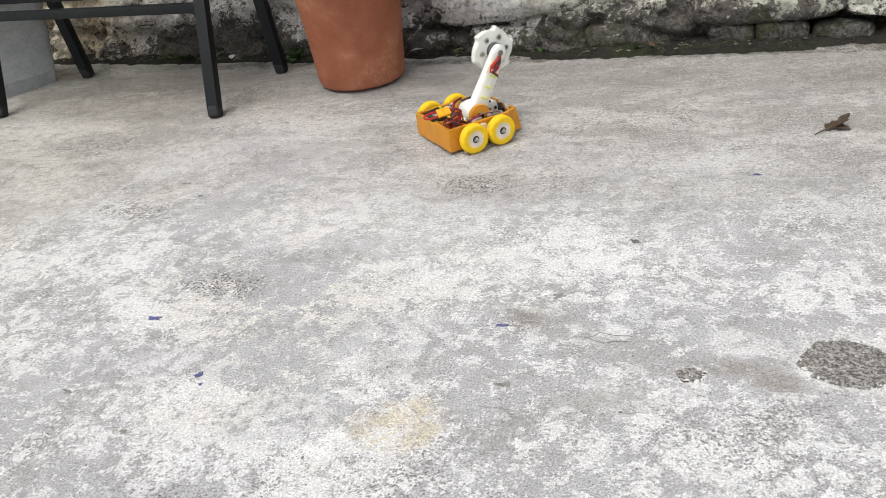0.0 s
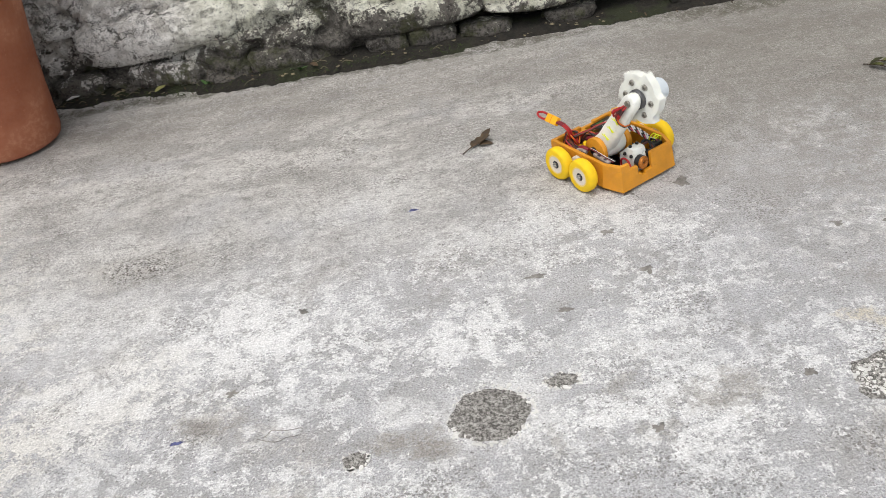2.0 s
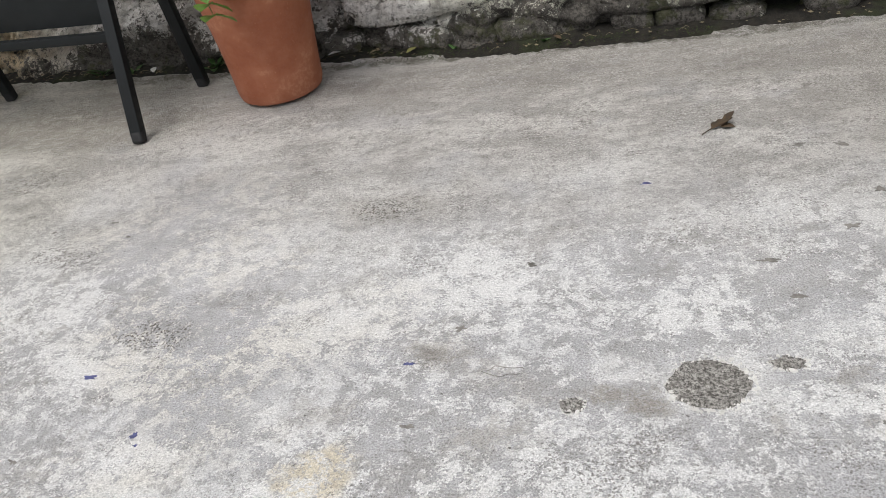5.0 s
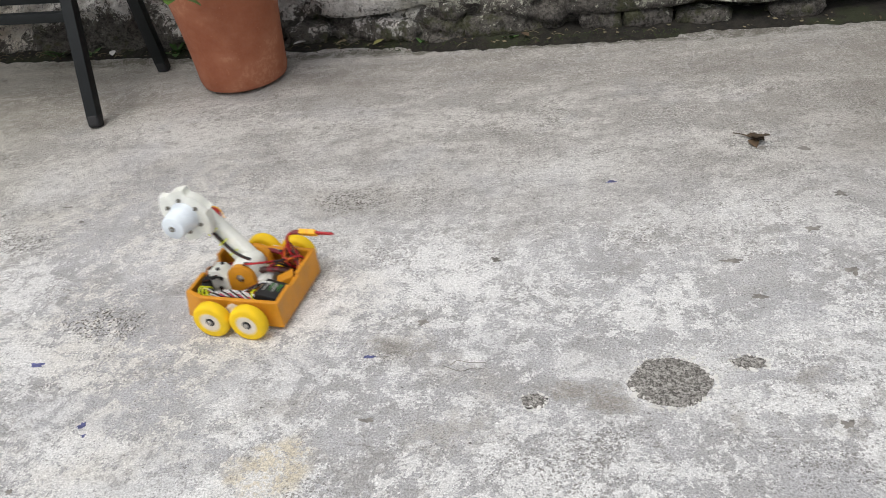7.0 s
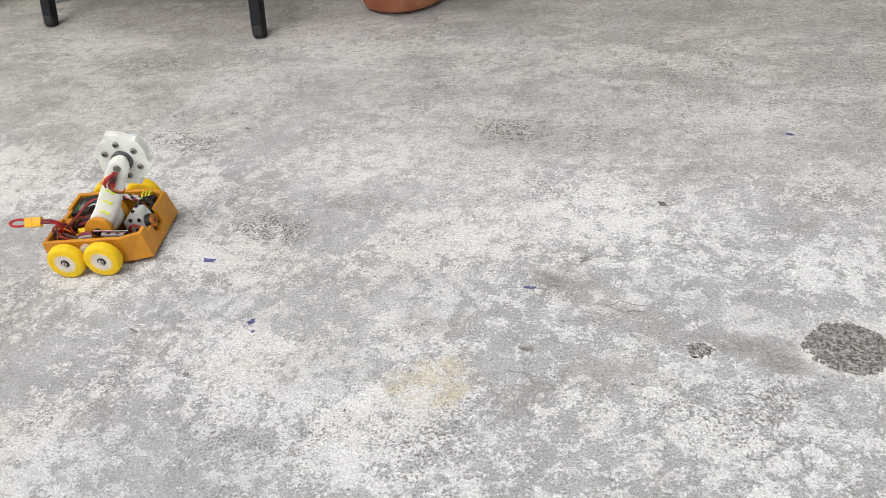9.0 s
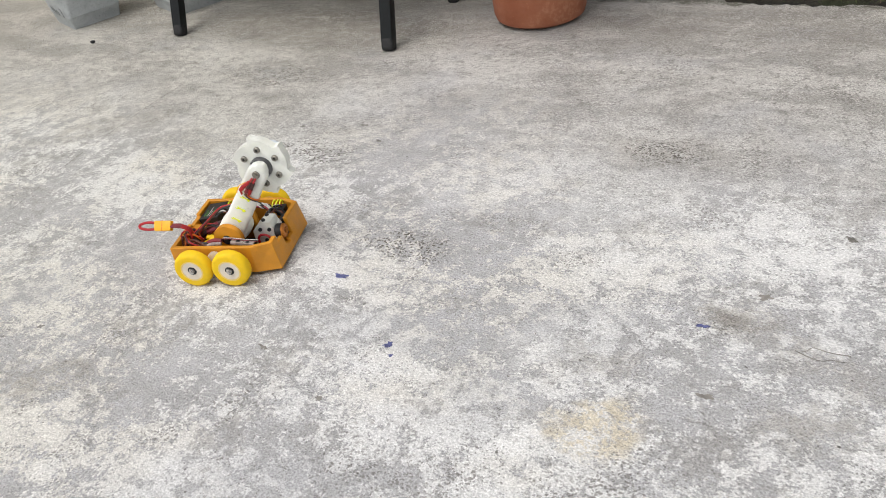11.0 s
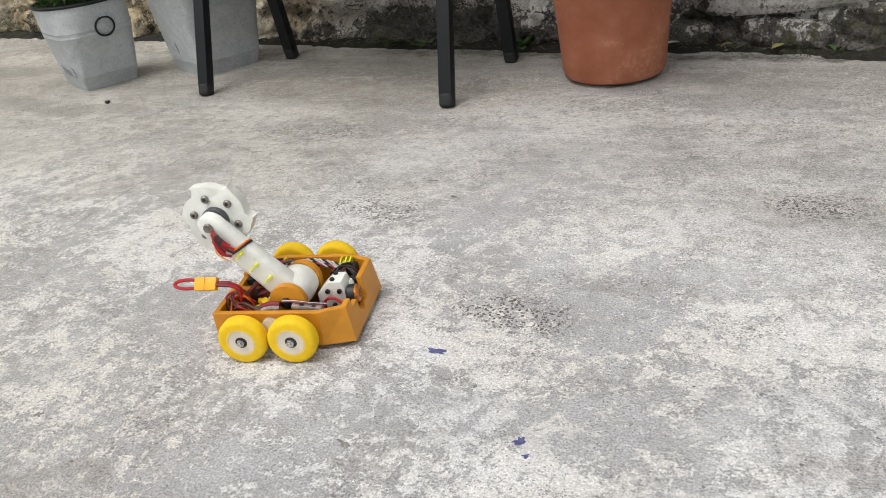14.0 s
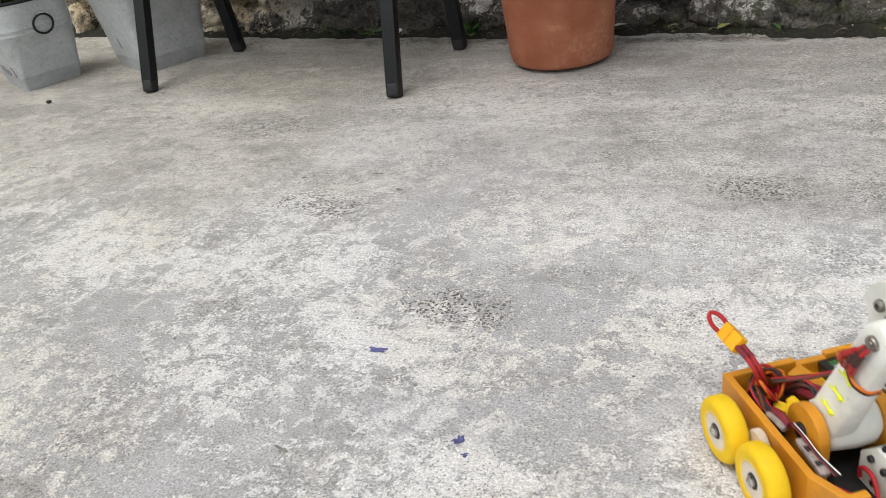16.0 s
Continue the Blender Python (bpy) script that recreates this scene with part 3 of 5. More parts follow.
def lump(x, z):
    """How far the wall's face stands out at a place along it and up it."""
    w = noise.noise_vector(Vector((x * 5, z * 7, 1.7)))
    d, _ = noise.voronoi(Vector((x * 3.9, z * 7.5, 0.3)) + 0.45 * w)
    stones = 0.028 * math.sqrt(max(0.0, min(1.0, (d[1] - d[0]) * 4.0)))
    d, _ = noise.voronoi(Vector((x * 15, z * 21, 2.3)) + 0.8 * w)
    stones += 0.011 * min(1.0, max(0.0, d[1] - d[0]) * 3.0) ** 0.6
    rough_ = 0.030 * noise.fractal(Vector((x * 8, z * 13, 4.2)), 0.62, 2.1, 8) + 0.008 * noise.fractal(Vector((x * 34, z * 50, 1.2)), 0.6, 2.1, 5)
    crust = 0.030 * max(0.0, noise.noise(Vector((x * 2.2, z * 3.1, 8.0))) + 0.15)
    under = 0.0
    if x > -0.05:
        # the footing is hollow under the ledge
        g = 0.05 + 0.03 * noise.noise(Vector((x * 4, 0.5, 2.0)))
        under = -0.10 * max(0.0, min(1.0, (g - z) / 0.02)) * min(1.0, (x + 0.05) * 4)
    slope = -0.13 * min(1.0, z * 1.6)
    return stones + rough_ + crust + under + slope


def build_wall():
    xs = np.concatenate([np.arange(-6, -3, 0.06), np.arange(-3, 1.4, 0.008), np.arange(1.4, 6.01, 0.06)])
    zs = np.concatenate([np.arange(-0.03, 0.42, 0.008), np.arange(0.42, 1.9, 0.06)])
    verts = []
    for z in zs:
        for x in xs:
            verts.append((float(x), wall_base(float(x)) + 0.045 - lump(float(x), float(z)), float(z)))
    nx, ny = len(xs), len(zs)
    # top and back close the wall
    for k, (dy, z) in enumerate(((0.2, 1.9), (0.45, 1.85), (0.45, -0.05))):
        verts += [(float(x), wall_base(float(x)) + dy, z) for x in xs]
    ob = grid_mesh("wall_north", verts, nx, ny + 3, M_WALL)
    return tagged(ob, "old rubble wall with flaking limewash, lichen and moss", "wall", kind="structure")


def rubble_stone(wall, x, y, z, sx, sy, sz, turn, seed):
    bm = bmesh.new()
    bmesh.ops.create_icosphere(bm, subdivisions=3, radius=1.0)
    for v in bm.verts:
        c = v.co.copy()
        m = max(abs(c.x), abs(c.y), abs(c.z))
        c = c.lerp(c / m, 0.6)
        c += c.normalized() * 0.16 * noise.fractal(c * 1.3 + Vector((seed, seed * 2, 0)), 0.8, 2.0, 4)
        v.co = Vector((c.x * sx, c.y * sy, c.z * sz))
    ob = part("stone", bm, M_WALL, wall, smooth=60)
    ob.matrix_basis = pose(x, y, z, 0, 4 * math.sin(seed), turn)
    return ob


def build_base(wall):
    for i, (x, w, h, z) in enumerate([(0.09, 0.05, 0.022, 0.02), (0.19, 0.055, 0.024, 0.022), (0.31, 0.06, 0.018, 0.016), (0.50, 0.06, 0.02, 0.016), (-0.16, 0.07, 0.03, 0.025), (-0.42, 0.09, 0.03, 0.03), (-0.62, 0.06, 0.026, 0.026), (0.80, 0.08, 0.03, 0.03)]):
        rubble_stone(wall, x, wall_base(x) + 0.03, z, w, 0.035, h, -3 + 7 * math.sin(i * 2.1), i * 1.7)
    for i, (x, w, h, z) in enumerate([(0.16, 0.16, 0.035, 0.075), (0.46, 0.15, 0.034, 0.075), (0.82, 0.19, 0.045, 0.09), (-0.40, 0.2, 0.05, 0.12)]):
        rubble_stone(wall, x, wall_base(x) + 0.05, z, w, 0.06, h, -2, 10 + i * 2.3)
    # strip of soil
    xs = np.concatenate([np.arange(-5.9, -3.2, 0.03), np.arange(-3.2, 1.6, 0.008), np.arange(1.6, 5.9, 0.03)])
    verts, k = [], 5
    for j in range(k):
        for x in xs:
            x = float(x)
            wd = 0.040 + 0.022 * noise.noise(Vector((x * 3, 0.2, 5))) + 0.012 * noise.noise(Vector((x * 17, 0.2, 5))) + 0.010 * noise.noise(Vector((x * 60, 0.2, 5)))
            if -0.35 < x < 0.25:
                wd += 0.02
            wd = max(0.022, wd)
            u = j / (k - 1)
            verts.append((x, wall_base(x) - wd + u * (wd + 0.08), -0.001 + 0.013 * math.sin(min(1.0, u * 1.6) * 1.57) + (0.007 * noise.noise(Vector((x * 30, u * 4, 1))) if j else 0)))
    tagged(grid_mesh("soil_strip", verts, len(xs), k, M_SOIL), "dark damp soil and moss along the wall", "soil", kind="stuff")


DRY_LEAF = []


def build_litter():
    """Weeds, straw, chips and fallen leaves at the foot of the wall."""
    rnd = random.Random(5)
    for x, n, size in ((-1.33, 9, 0.035), (-1.24, 7, 0.028), (-0.985, 10, 0.04), (-0.33, 5, 0.02), (-0.12, 5, 0.02)):
        bm = bmesh.new()
        y = wall_base(x) - 0.015
        for i in range(n):
            a = rnd.uniform(0, 6.28)
            b = Vector((x + rnd.uniform(-0.012, 0.012), y + rnd.uniform(-0.008, 0.008), 0.004))
            l = size * rnd.uniform(0.7, 1.3)
            leaf_blade(bm, b, b + Vector((math.cos(a) * l, math.sin(a) * l * 0.7, l * rnd.uniform(0.3, 0.9))), l * 0.42, l * 0.25)
        tagged(part("weed", bm, M_LEAF), "small green weed growing from the wall's foot", "weed", "weeds at the wall")
    for m, n, lo, hi, lab, nm in ((M_MOSS, 900, -0.55, 0.25, "dark green moss along the wall's foot", "moss"), (M_MOSS, 260, -1.9, -0.55, "thin dark moss along the wall's foot", "moss"), (M_DRY, 220, -1.9, 0.9, "brown leaf crumbs on the soil strip", "leaf_crumbs")):
        bm = bmesh.new()
        for i in range(n):
            x = rnd.uniform(lo, hi)
            y = wall_base(x) - 0.075 * rnd.random() ** 1.6 + 0.01
            a, l = rnd.uniform(0, 6.28), rnd.uniform(0.003, 0.008)
            leaf_blade(bm, (x, y, 0.006), (x + l * math.cos(a), y + l * math.sin(a), 0.008 + l * rnd.uniform(0, 0.7)), l * 0.5, 0.001)
        tagged(part(nm, bm, m), lab, nm.replace("_", " "), kind="stuff")
    bm = bmesh.new()
    for i in range(70):
        x = rnd.uniform(-1.9, 0.35)
        y = wall_base(x) - rnd.uniform(0.0, 0.05)
        a, l = rnd.uniform(-0.6, 0.6) + (3.14 if rnd.random() < 0.5 else 0), rnd.uniform(0.008, 0.030)
        tube([(x, y, 0.012), (x + l * 0.5 * math.cos(a), y + l * 0.5 * math.sin(a), 0.016), (x + l * math.cos(a), y + l * math.sin(a), 0.010)], 0.0004, 4, 2, bm)
    tagged(part("straw", bm, M_STRAW), "dry straw and grass bits on the soil strip", "straw", kind="stuff")
    bm = bmesh.new()
    for i in range(110):
        x = rnd.uniform(-2.0, 0.6)
        y = wall_base(x) - rnd.uniform(-0.01, 0.055)
        s = rnd.uniform(0.002, 0.006)
        a = rnd.uniform(0, 6.28)
        v = [bm.verts.new((x + s * math.cos(a + k * 1.57) * rnd.uniform(0.6, 1.3), y + s * math.sin(a + k * 1.57) * rnd.uniform(0.5, 1.2), 0.0115 + rnd.uniform(0, 0.003))) for k in range(4)]
        bm.faces.new(v)
    tagged(part("grit", bm, M_STRAW), "fine pale grit and chips along the wall", "grit", kind="stuff")
    for x, y, s, a, m, lab, nm in ((-0.637, 2.125, 0.017, 0.3, M_PALE, "pale chip of plaster by the wall", "plaster_chip"), (-0.43, 2.09, 0.016, 0.9, M_YLEAF, "small yellowed leaf at the wall's foot", "fallen_leaf"), (-1.16, 2.15, 0.016, 2.0, M_PALE, "pale chip of plaster by the wall", "plaster_chip"), (-0.53, 2.105, 0.010, 0.5, M_STRAW, "small dry leaf at the wall's foot", "fallen_leaf"), (-0.08, 2.07, 0.012, 2.4, M_DRY, "small dry leaf at the wall's foot", "fallen_leaf")):
        bm = bmesh.new()
        leaf_blade(bm, (x - s * math.cos(a), y - s * math.sin(a), 0.014), (x + s * math.cos(a), y + s * math.sin(a), 0.02), s * 1.1, s * 0.2)
        tagged(part(nm, bm, m), lab, "leaf" if "leaf" in nm else "chip")
    # curled brown leaf out on the concrete
    bm = bmesh.new()
    o = Vector((0, 0, 0))
    tube([o + Vector((-0.036, -0.028, 0.002)), o + Vector((-0.015, -0.012, 0.006)), o + Vector((0.01, 0.0, 0.008))], 0.0012, 5, 4, bm)
    for dx, dy, tx, ty, tz, w in ((0.004, 0, 0.020, 0.014, 0.030, 0.018), (-0.008, -0.004, 0.012, 0.010, 0.018, 0.024), (0.0, -0.006, 0.024, -0.004, 0.012, 0.020), (-0.016, -0.010, -0.004, 0.008, 0.016, 0.016), (-0.004, 0.0, 0.016, 0.004, 0.024, 0.020)):
        leaf_blade(bm, o + Vector((dx, dy, 0.004)), o + Vector((tx, ty, tz)), w, 0.012)
    for v in bm.verts:
        v.co *= 0.9
    DRY_LEAF.append(tagged(part("dry_leaf", bm, M_DRY), "curled dry brown leaf lying on the concrete", "leaf"))
    # leafy sprig
    for stem, lab in (([(0.93, 1.645, 0.003), (0.955, 1.615, 0.006), (0.945, 1.55, 0.006), (0.93, 1.485, 0.003)], "wilting sprig of narrow olive-green leaves"), ([(0.95, 1.65, 0.003), (1.0, 1.625, 0.006), (1.05, 1.58, 0.006), (1.09, 1.56, 0.003)], "wilting sprig with a few drab leaves")):
        sprig = thing("leafy_sprig", Matrix(), lab, "sprig", "sprigs on the concrete")
        part("stem", tube(stem, 0.0012, 5, 4), M_DRY, sprig)
        line = smooth_line(stem, 3)
        for i, q in enumerate(line[1:]):
            d = (line[i + 1] - line[i]).normalized()
            for sgn in (-1, 1):
                bm = bmesh.new()
                if rnd.random() < 0.15:
                    continue
                e = q + d * rnd.uniform(0.014, 0.026) + Vector((-d.y, d.x, 0)) * sgn * rnd.uniform(0.006, 0.018) + Vector((0, 0, rnd.uniform(0.0, 0.014)))
                leaf_blade(bm, q, e, rnd.uniform(0.010, 0.015), 0.005)
                part("leaf", bm, (M_OLIVE, M_OLIVE, M_DULL, M_DULL)[rnd.randrange(4)], sprig)


def build_floor_marks():
    # broken places where the aggregate shows
    for i, (x, y, a, b, t, lab) in enumerate(((0.158, 0.977, 0.047, 0.040, 0, "round patch of bare grey aggregate in the concrete"), (0.003, 0.943, 0.0145, 0.012, 10, "small round patch of bare aggregate"), (0.248, 1.009, 0.020, 0.011, -8, "small ragged patch of bare aggregate"), (0.615, 0.938, 0.062, 0.036, 12, "broad ragged patch of bare aggregate"))):
        bm = blob(x, y, a, b, t, 0.0012, 56, (0.07, 0.14, 0.24, 0.26)[i], 3.1 * i + 0.4)
        tagged(part("aggregate_patch", bm, M_AGG, smooth=0), lab, "patch", "bare patches in the concrete", "structure")
    # crumbled pale edge round the patches
    rnd = random.Random(21)
    bm = bmesh.new()
    for x, y, a, b, t, n in ((0.158, 0.977, 0.049, 0.042, 0, 90), (0.003, 0.943, 0.0155, 0.013, 10, 22), (0.248, 1.009, 0.022, 0.013, -8, 26), (0.615, 0.938, 0.060, 0.034, 12, 380)):
        for i in range(n):
            u, q = rnd.uniform(0, 6.28), rnd.uniform(0.90, 1.10) if n != 380 else math.sqrt(rnd.uniform(0.0, 1.15))
            dx, dy = a * q * math.cos(u), b * q * math.sin(u)
            c, w = math.cos(radians(t)), math.sin(radians(t))
            l = rnd.uniform(0.0005, 0.0012) + 0.0018 * rnd.random() ** 3
            blob(x + c * dx - w * dy, y + w * dx + c * dy, l * rnd.uniform(1, 1.8), l, rnd.uniform(0, 180), 0.0018, 9, 0.7, i * 0.7, bm)
    tagged(part("chipped_edge", bm, M_PALE, smooth=0), "pale crumbs of cement round the bare patches", "cement crumbs", kind="stuff")
    # dirty chips and worn spots
    spots = [(0.513, 1.376, 0.014, 0.012), (0.427, 1.373, 0.010, 0.009), (0.37, 1.282, 0.013, 0.008), (0.341, 1.522, 0.012, 0.006), (0.407, 1.514, 0.016, 0.006), (0.67, 1.212, 0.011, 0.007), (0.738, 1.199, 0.016, 0.009), (0.794, 1.197, 0.013, 0.005), (0.783, 1.164, 0.010, 0.006), (0.402, 1.183, 0.011, 0.008), (0.253, 1.21, 0.016, 0.006), (0.278, 1.132, 0.010, 0.006), (-0.068, 1.222, 0.009, 0.006), (-0.151, 1.083, 0.007, 0.006), (0.515, 0.959, 0.009, 0.008), (0.333, 0.917, 0.008, 0.006), (-0.864, 1.408, 0.012, 0.004), (-0.697, 0.843, 0.008, 0.004), (-0.809, 1.357, 0.009, 0.003), (-0.188, 0.908, 0.010, 0.005), (-0.584, 0.788, 0.004, 0.005), (-1.031, 0.793, 0.005, 0.004), (-0.985, 1.384, 0.005, 0.004)]
    bm = bmesh.new()
    for i, (x, y, a, b) in enumerate(spots):
        blob(x, y, a * 0.8, b * 0.8, 25 * math.sin(i), 0.0005, 30, 0.55, i * 1.37, bm)
    tagged(part("worn_spots", bm, M_CHIP, smooth=0), "small dirty chips worn into the concrete", "worn spots", kind="stuff")
    # ragged ring of lifted skin
    bm = bmesh.new()
    for k in range(2):
        tube([(-0.085 + 0.024 * math.cos(a) + 0.004 * math.sin(3 * a + k), 1.001 + 0.008 * math.sin(a) + 0.002 * math.sin(4 * a), 0.0002) for a in np.linspace(0.3 + k * 3, 2.9 + k * 3, 9)], 0.0007, 4, 3, bm)
    tagged(part("lifted_skin", bm, M_CHIP, smooth=0), "ragged edge of lifted cement skin", "crack", kind="structure")
    # joint crack
    bm = bmesh.new()
    tube([(-1.345, 0.7, -0.0004), (-1.348, 1.0, -0.0004), (-1.372, 1.158, -0.0004), (-1.383, 1.3, -0.0003), (-1.388, 1.445, -0.0003), (-1.383, 1.53, -0.0003)], 0.0007, 4, 6, bm)
    tagged(part("crack", bm, M_CHIP, smooth=0), "thin dirty crack across the concrete", "crack", kind="structure")
    # blue paint flecks
    for i, (x, y, a, b, t) in enumerate(((-0.675, 0.996, 0.011, 0.005, -12), (-0.549, 0.89, 0.006, 0.009, -20), (-0.537, 0.874, 0.005, 0.003, 10), (-0.21, 1.016, 0.009, 0.004, 5), (0.10, 1.429, 0.014, 0.004, 0))):
        tagged(part("paint_fleck", blob(x, y, a * 0.75, b * 0.75, t, 0.0007, 18, 0.5, i * 2.9 + 1), M_BLUE, smooth=0), "small fleck of dark blue paint on the concrete", "paint fleck", "blue paint flecks")
    # pebble
    bm = bmesh.new()
    bmesh.ops.create_icosphere(bm, subdivisions=2, radius=0.006)
    for v in bm.verts:
        v.co *= 1 + 0.3 * noise.noise(v.co * 200)
        v.co.z = v.co.z * 0.7 + 0.003
    ob = tagged(part("pebble", bm, M_FOOT), "small black pebble on the concrete", "pebble")
    ob.matrix_basis = pose(-1.843, 1.717, 0)


# ---- pot, planters, chair ----
def build_pot():
    pot = thing("terracotta_pot", pose(-0.720, 1.956, 0), "tall plain terracotta plant pot with a rounded foot", "plant pot")
    prof = [(0.0, 0.004), (0.090, 0.004), (0.099, 0.009), (0.1035, 0.022), (0.106, 0.06), (0.110, 0.11), (0.117, 0.17), (0.126, 0.23), (0.138, 0.30), (0.150, 0.36), (0.150, 0.362), (0.166, 0.365), (0.171, 0.385), (0.171, 0.42), (0.165, 0.428), (0.152, 0.424), (0.145, 0.38), (0.0, 0.375)]
    part("body", lathe([(r * 0.97, z) for r, z in prof], 72), M_POT, pot, smooth=40)
    bm = lathe([(0.0, 0.392), (0.10, 0.394), (0.146, 0.385)], 40)
    part("soil", bm, M_SOIL, pot, "dark potting soil")
    rnd = random.Random(3)
    plant = thing("potted_plant", pose(-0.720, 1.956, 0.39), "green plant whose leaves hang over the pot's rim", "plant")
    stems, leaves = bmesh.new(), bmesh.new()
    for i in range(16):
        a = i * 2.4 + rnd.uniform(-0.3, 0.3)
        r = rnd.uniform(0.15, 0.22)
        hang = rnd.uniform(-0.16, 0.10)
        line = [(0.03 * math.cos(a), 0.03 * math.sin(a), 0), (0.09 * math.cos(a), 0.09 * math.sin(a), 0.12), (r * math.cos(a), r * math.sin(a), 0.08 + hang * 0.4), (r * 1.1 * math.cos(a), r * 1.1 * math.sin(a), hang)]
        if i == 0:
            # a spray that trails low beside the pot
            line = [(0.0, -0.03, 0), (0.0, -0.12, 0.09), (-0.01, -0.205, 0.0), (-0.012, -0.180, -0.14)]
        tube(line, 0.0025, 5, 5, stems, taper=0.4)
        pts = smooth_line(line, 4)
        for k, q in enumerate(pts[3:]):
            for s in (-1, 1):
                b = a + s * rnd.uniform(0.5, 1.3)
                e = q + Vector((math.cos(b) * 0.05, math.sin(b) * 0.05, rnd.uniform(-0.03, 0.02)))
                leaf_blade(leaves, q, e, rnd.uniform(0.02, 0.03) * (1.4 if i == 0 else 1.0), 0.012)
    part("stems", stems, M_OLIVE, plant)
    part("leaves", leaves, M_PLANT, plant)


def planter(m, base, top, height, label, text, ring):
    p = thing("zinc_planter", m, label, "planter", "zinc planters")
    def ringpts(bm, s, z, extra=0.0):
        r = 0.005 + (s - 0.005) * (z / height) ** 1.5
        out = []
        for sx, sy, a0 in ((1, 1, 0), (-1, 1, 90), (-1, -1, 180), (1, -1, 270)):
            for k in range(9):
                a = radians(a0 + 90 * k / 9 + 5)
                out.append(bm.verts.new(((s - r) * sx + (r + extra) * math.cos(a), (s - r) * sy + (r + extra) * math.sin(a), z)))
        return out
    bm = bmesh.new()
    hb, ht = base / 2, top / 2
    def s_at(z):
        return hb + (ht - hb) * z / height
    zs = [0.0, 0.004, 0.03, 0.033, 0.036]
    extra = [0.0, 0.0, 0.0, 0.0010, 0.0]
    if height > 0.15:
        zs += [height * 0.62, height * 0.62 + 0.004, height * 0.62 + 0.008, height * 0.68, height * 0.68 + 0.004, height * 0.68 + 0.008]
        extra += [0, 0.0013, 0, 0, 0.0013, 0]
    zs += [height]
    extra += [0.0]
    rings = [ringpts(bm, s_at(z), z, e) for z, e in zip(zs, extra)]
    rings += [ringpts(bm, s_at(height) - 0.002, height), ringpts(bm, s_at(height * 0.9) - 0.002, height * 0.9)]
    for a, b in zip(rings, rings[1:]):
        for i in range(len(a)):
            bm.faces.new((a[i], a[(i + 1) % len(a)], b[(i + 1) % len(b)], b[i]))
    bm.faces.new(rings[0][::-1])
    part("body", bm, M_ZINC, p, smooth=30)
    s = s_at(height)
    pts = [(s * math.cos(a), s * math.sin(a), height) for a in np.linspace(0, 2 * math.pi, 33)[:-1]]
    part("rim", tube(pts, 0.0042, 8, 2, closed=True), M_IRON, p, "rolled dark rim")
    part("soil", lathe([(0.0, height * 0.92), (s * 0.6, height * 0.93), (s * 0.93, height * 0.905), (s * 0.9, height * 0.86)], 32), M_SOIL, p, "dark potting soil")
    lean = math.degrees(math.atan2(ht - hb, height))
    if ring:
        z = height * 0.825
        x = s_at(z)
        bm = tube([(0.005, 0.0228 * math.cos(a), -0.0228 + 0.0228 * math.sin(a)) for a in np.linspace(0, 2 * math.pi, 14)[:-1]], 0.0026, 8, 3, closed=True)
        h = part("handle", bm, M_IRON, p, "dark iron ring handle")
        h.matrix_basis = pose(x + 0.001, 0.01, z, 0, lean, 0)
        bm = box((-0.001, -0.008, -0.006), (0.006, 0.008, 0.006), 0.002)
        part("bracket", bm, M_ZINC, h)
    if text:
        z = 0.04 if len(text) > 1 else 0.06
        cu = bpy.data.curves.new("number", "FONT")
        cu.body, cu.size, cu.extrude, cu.offset = text, 0.038, 0.0003, -0.0003
        cu.align_x, cu.space_character = "CENTER", 1.15
        ob = new("tmp", cu)
        me = bpy.data.meshes.new_from_object(ob.evaluated_get(bpy.context.evaluated_depsgraph_get()))
        bpy.data.objects.remove(ob)
        me.materials.clear()
        me.materials.append(M_INK)
        t = new("number", me)
        t.parent = p
        t["label"] = "number stamped in grey ink"
        t.matrix_basis = pose(0.020 if len(text) > 1 else 0.0, -s_at(z) - 0.0032, z - 0.004, 90 + lean, 0, 0)
    return p


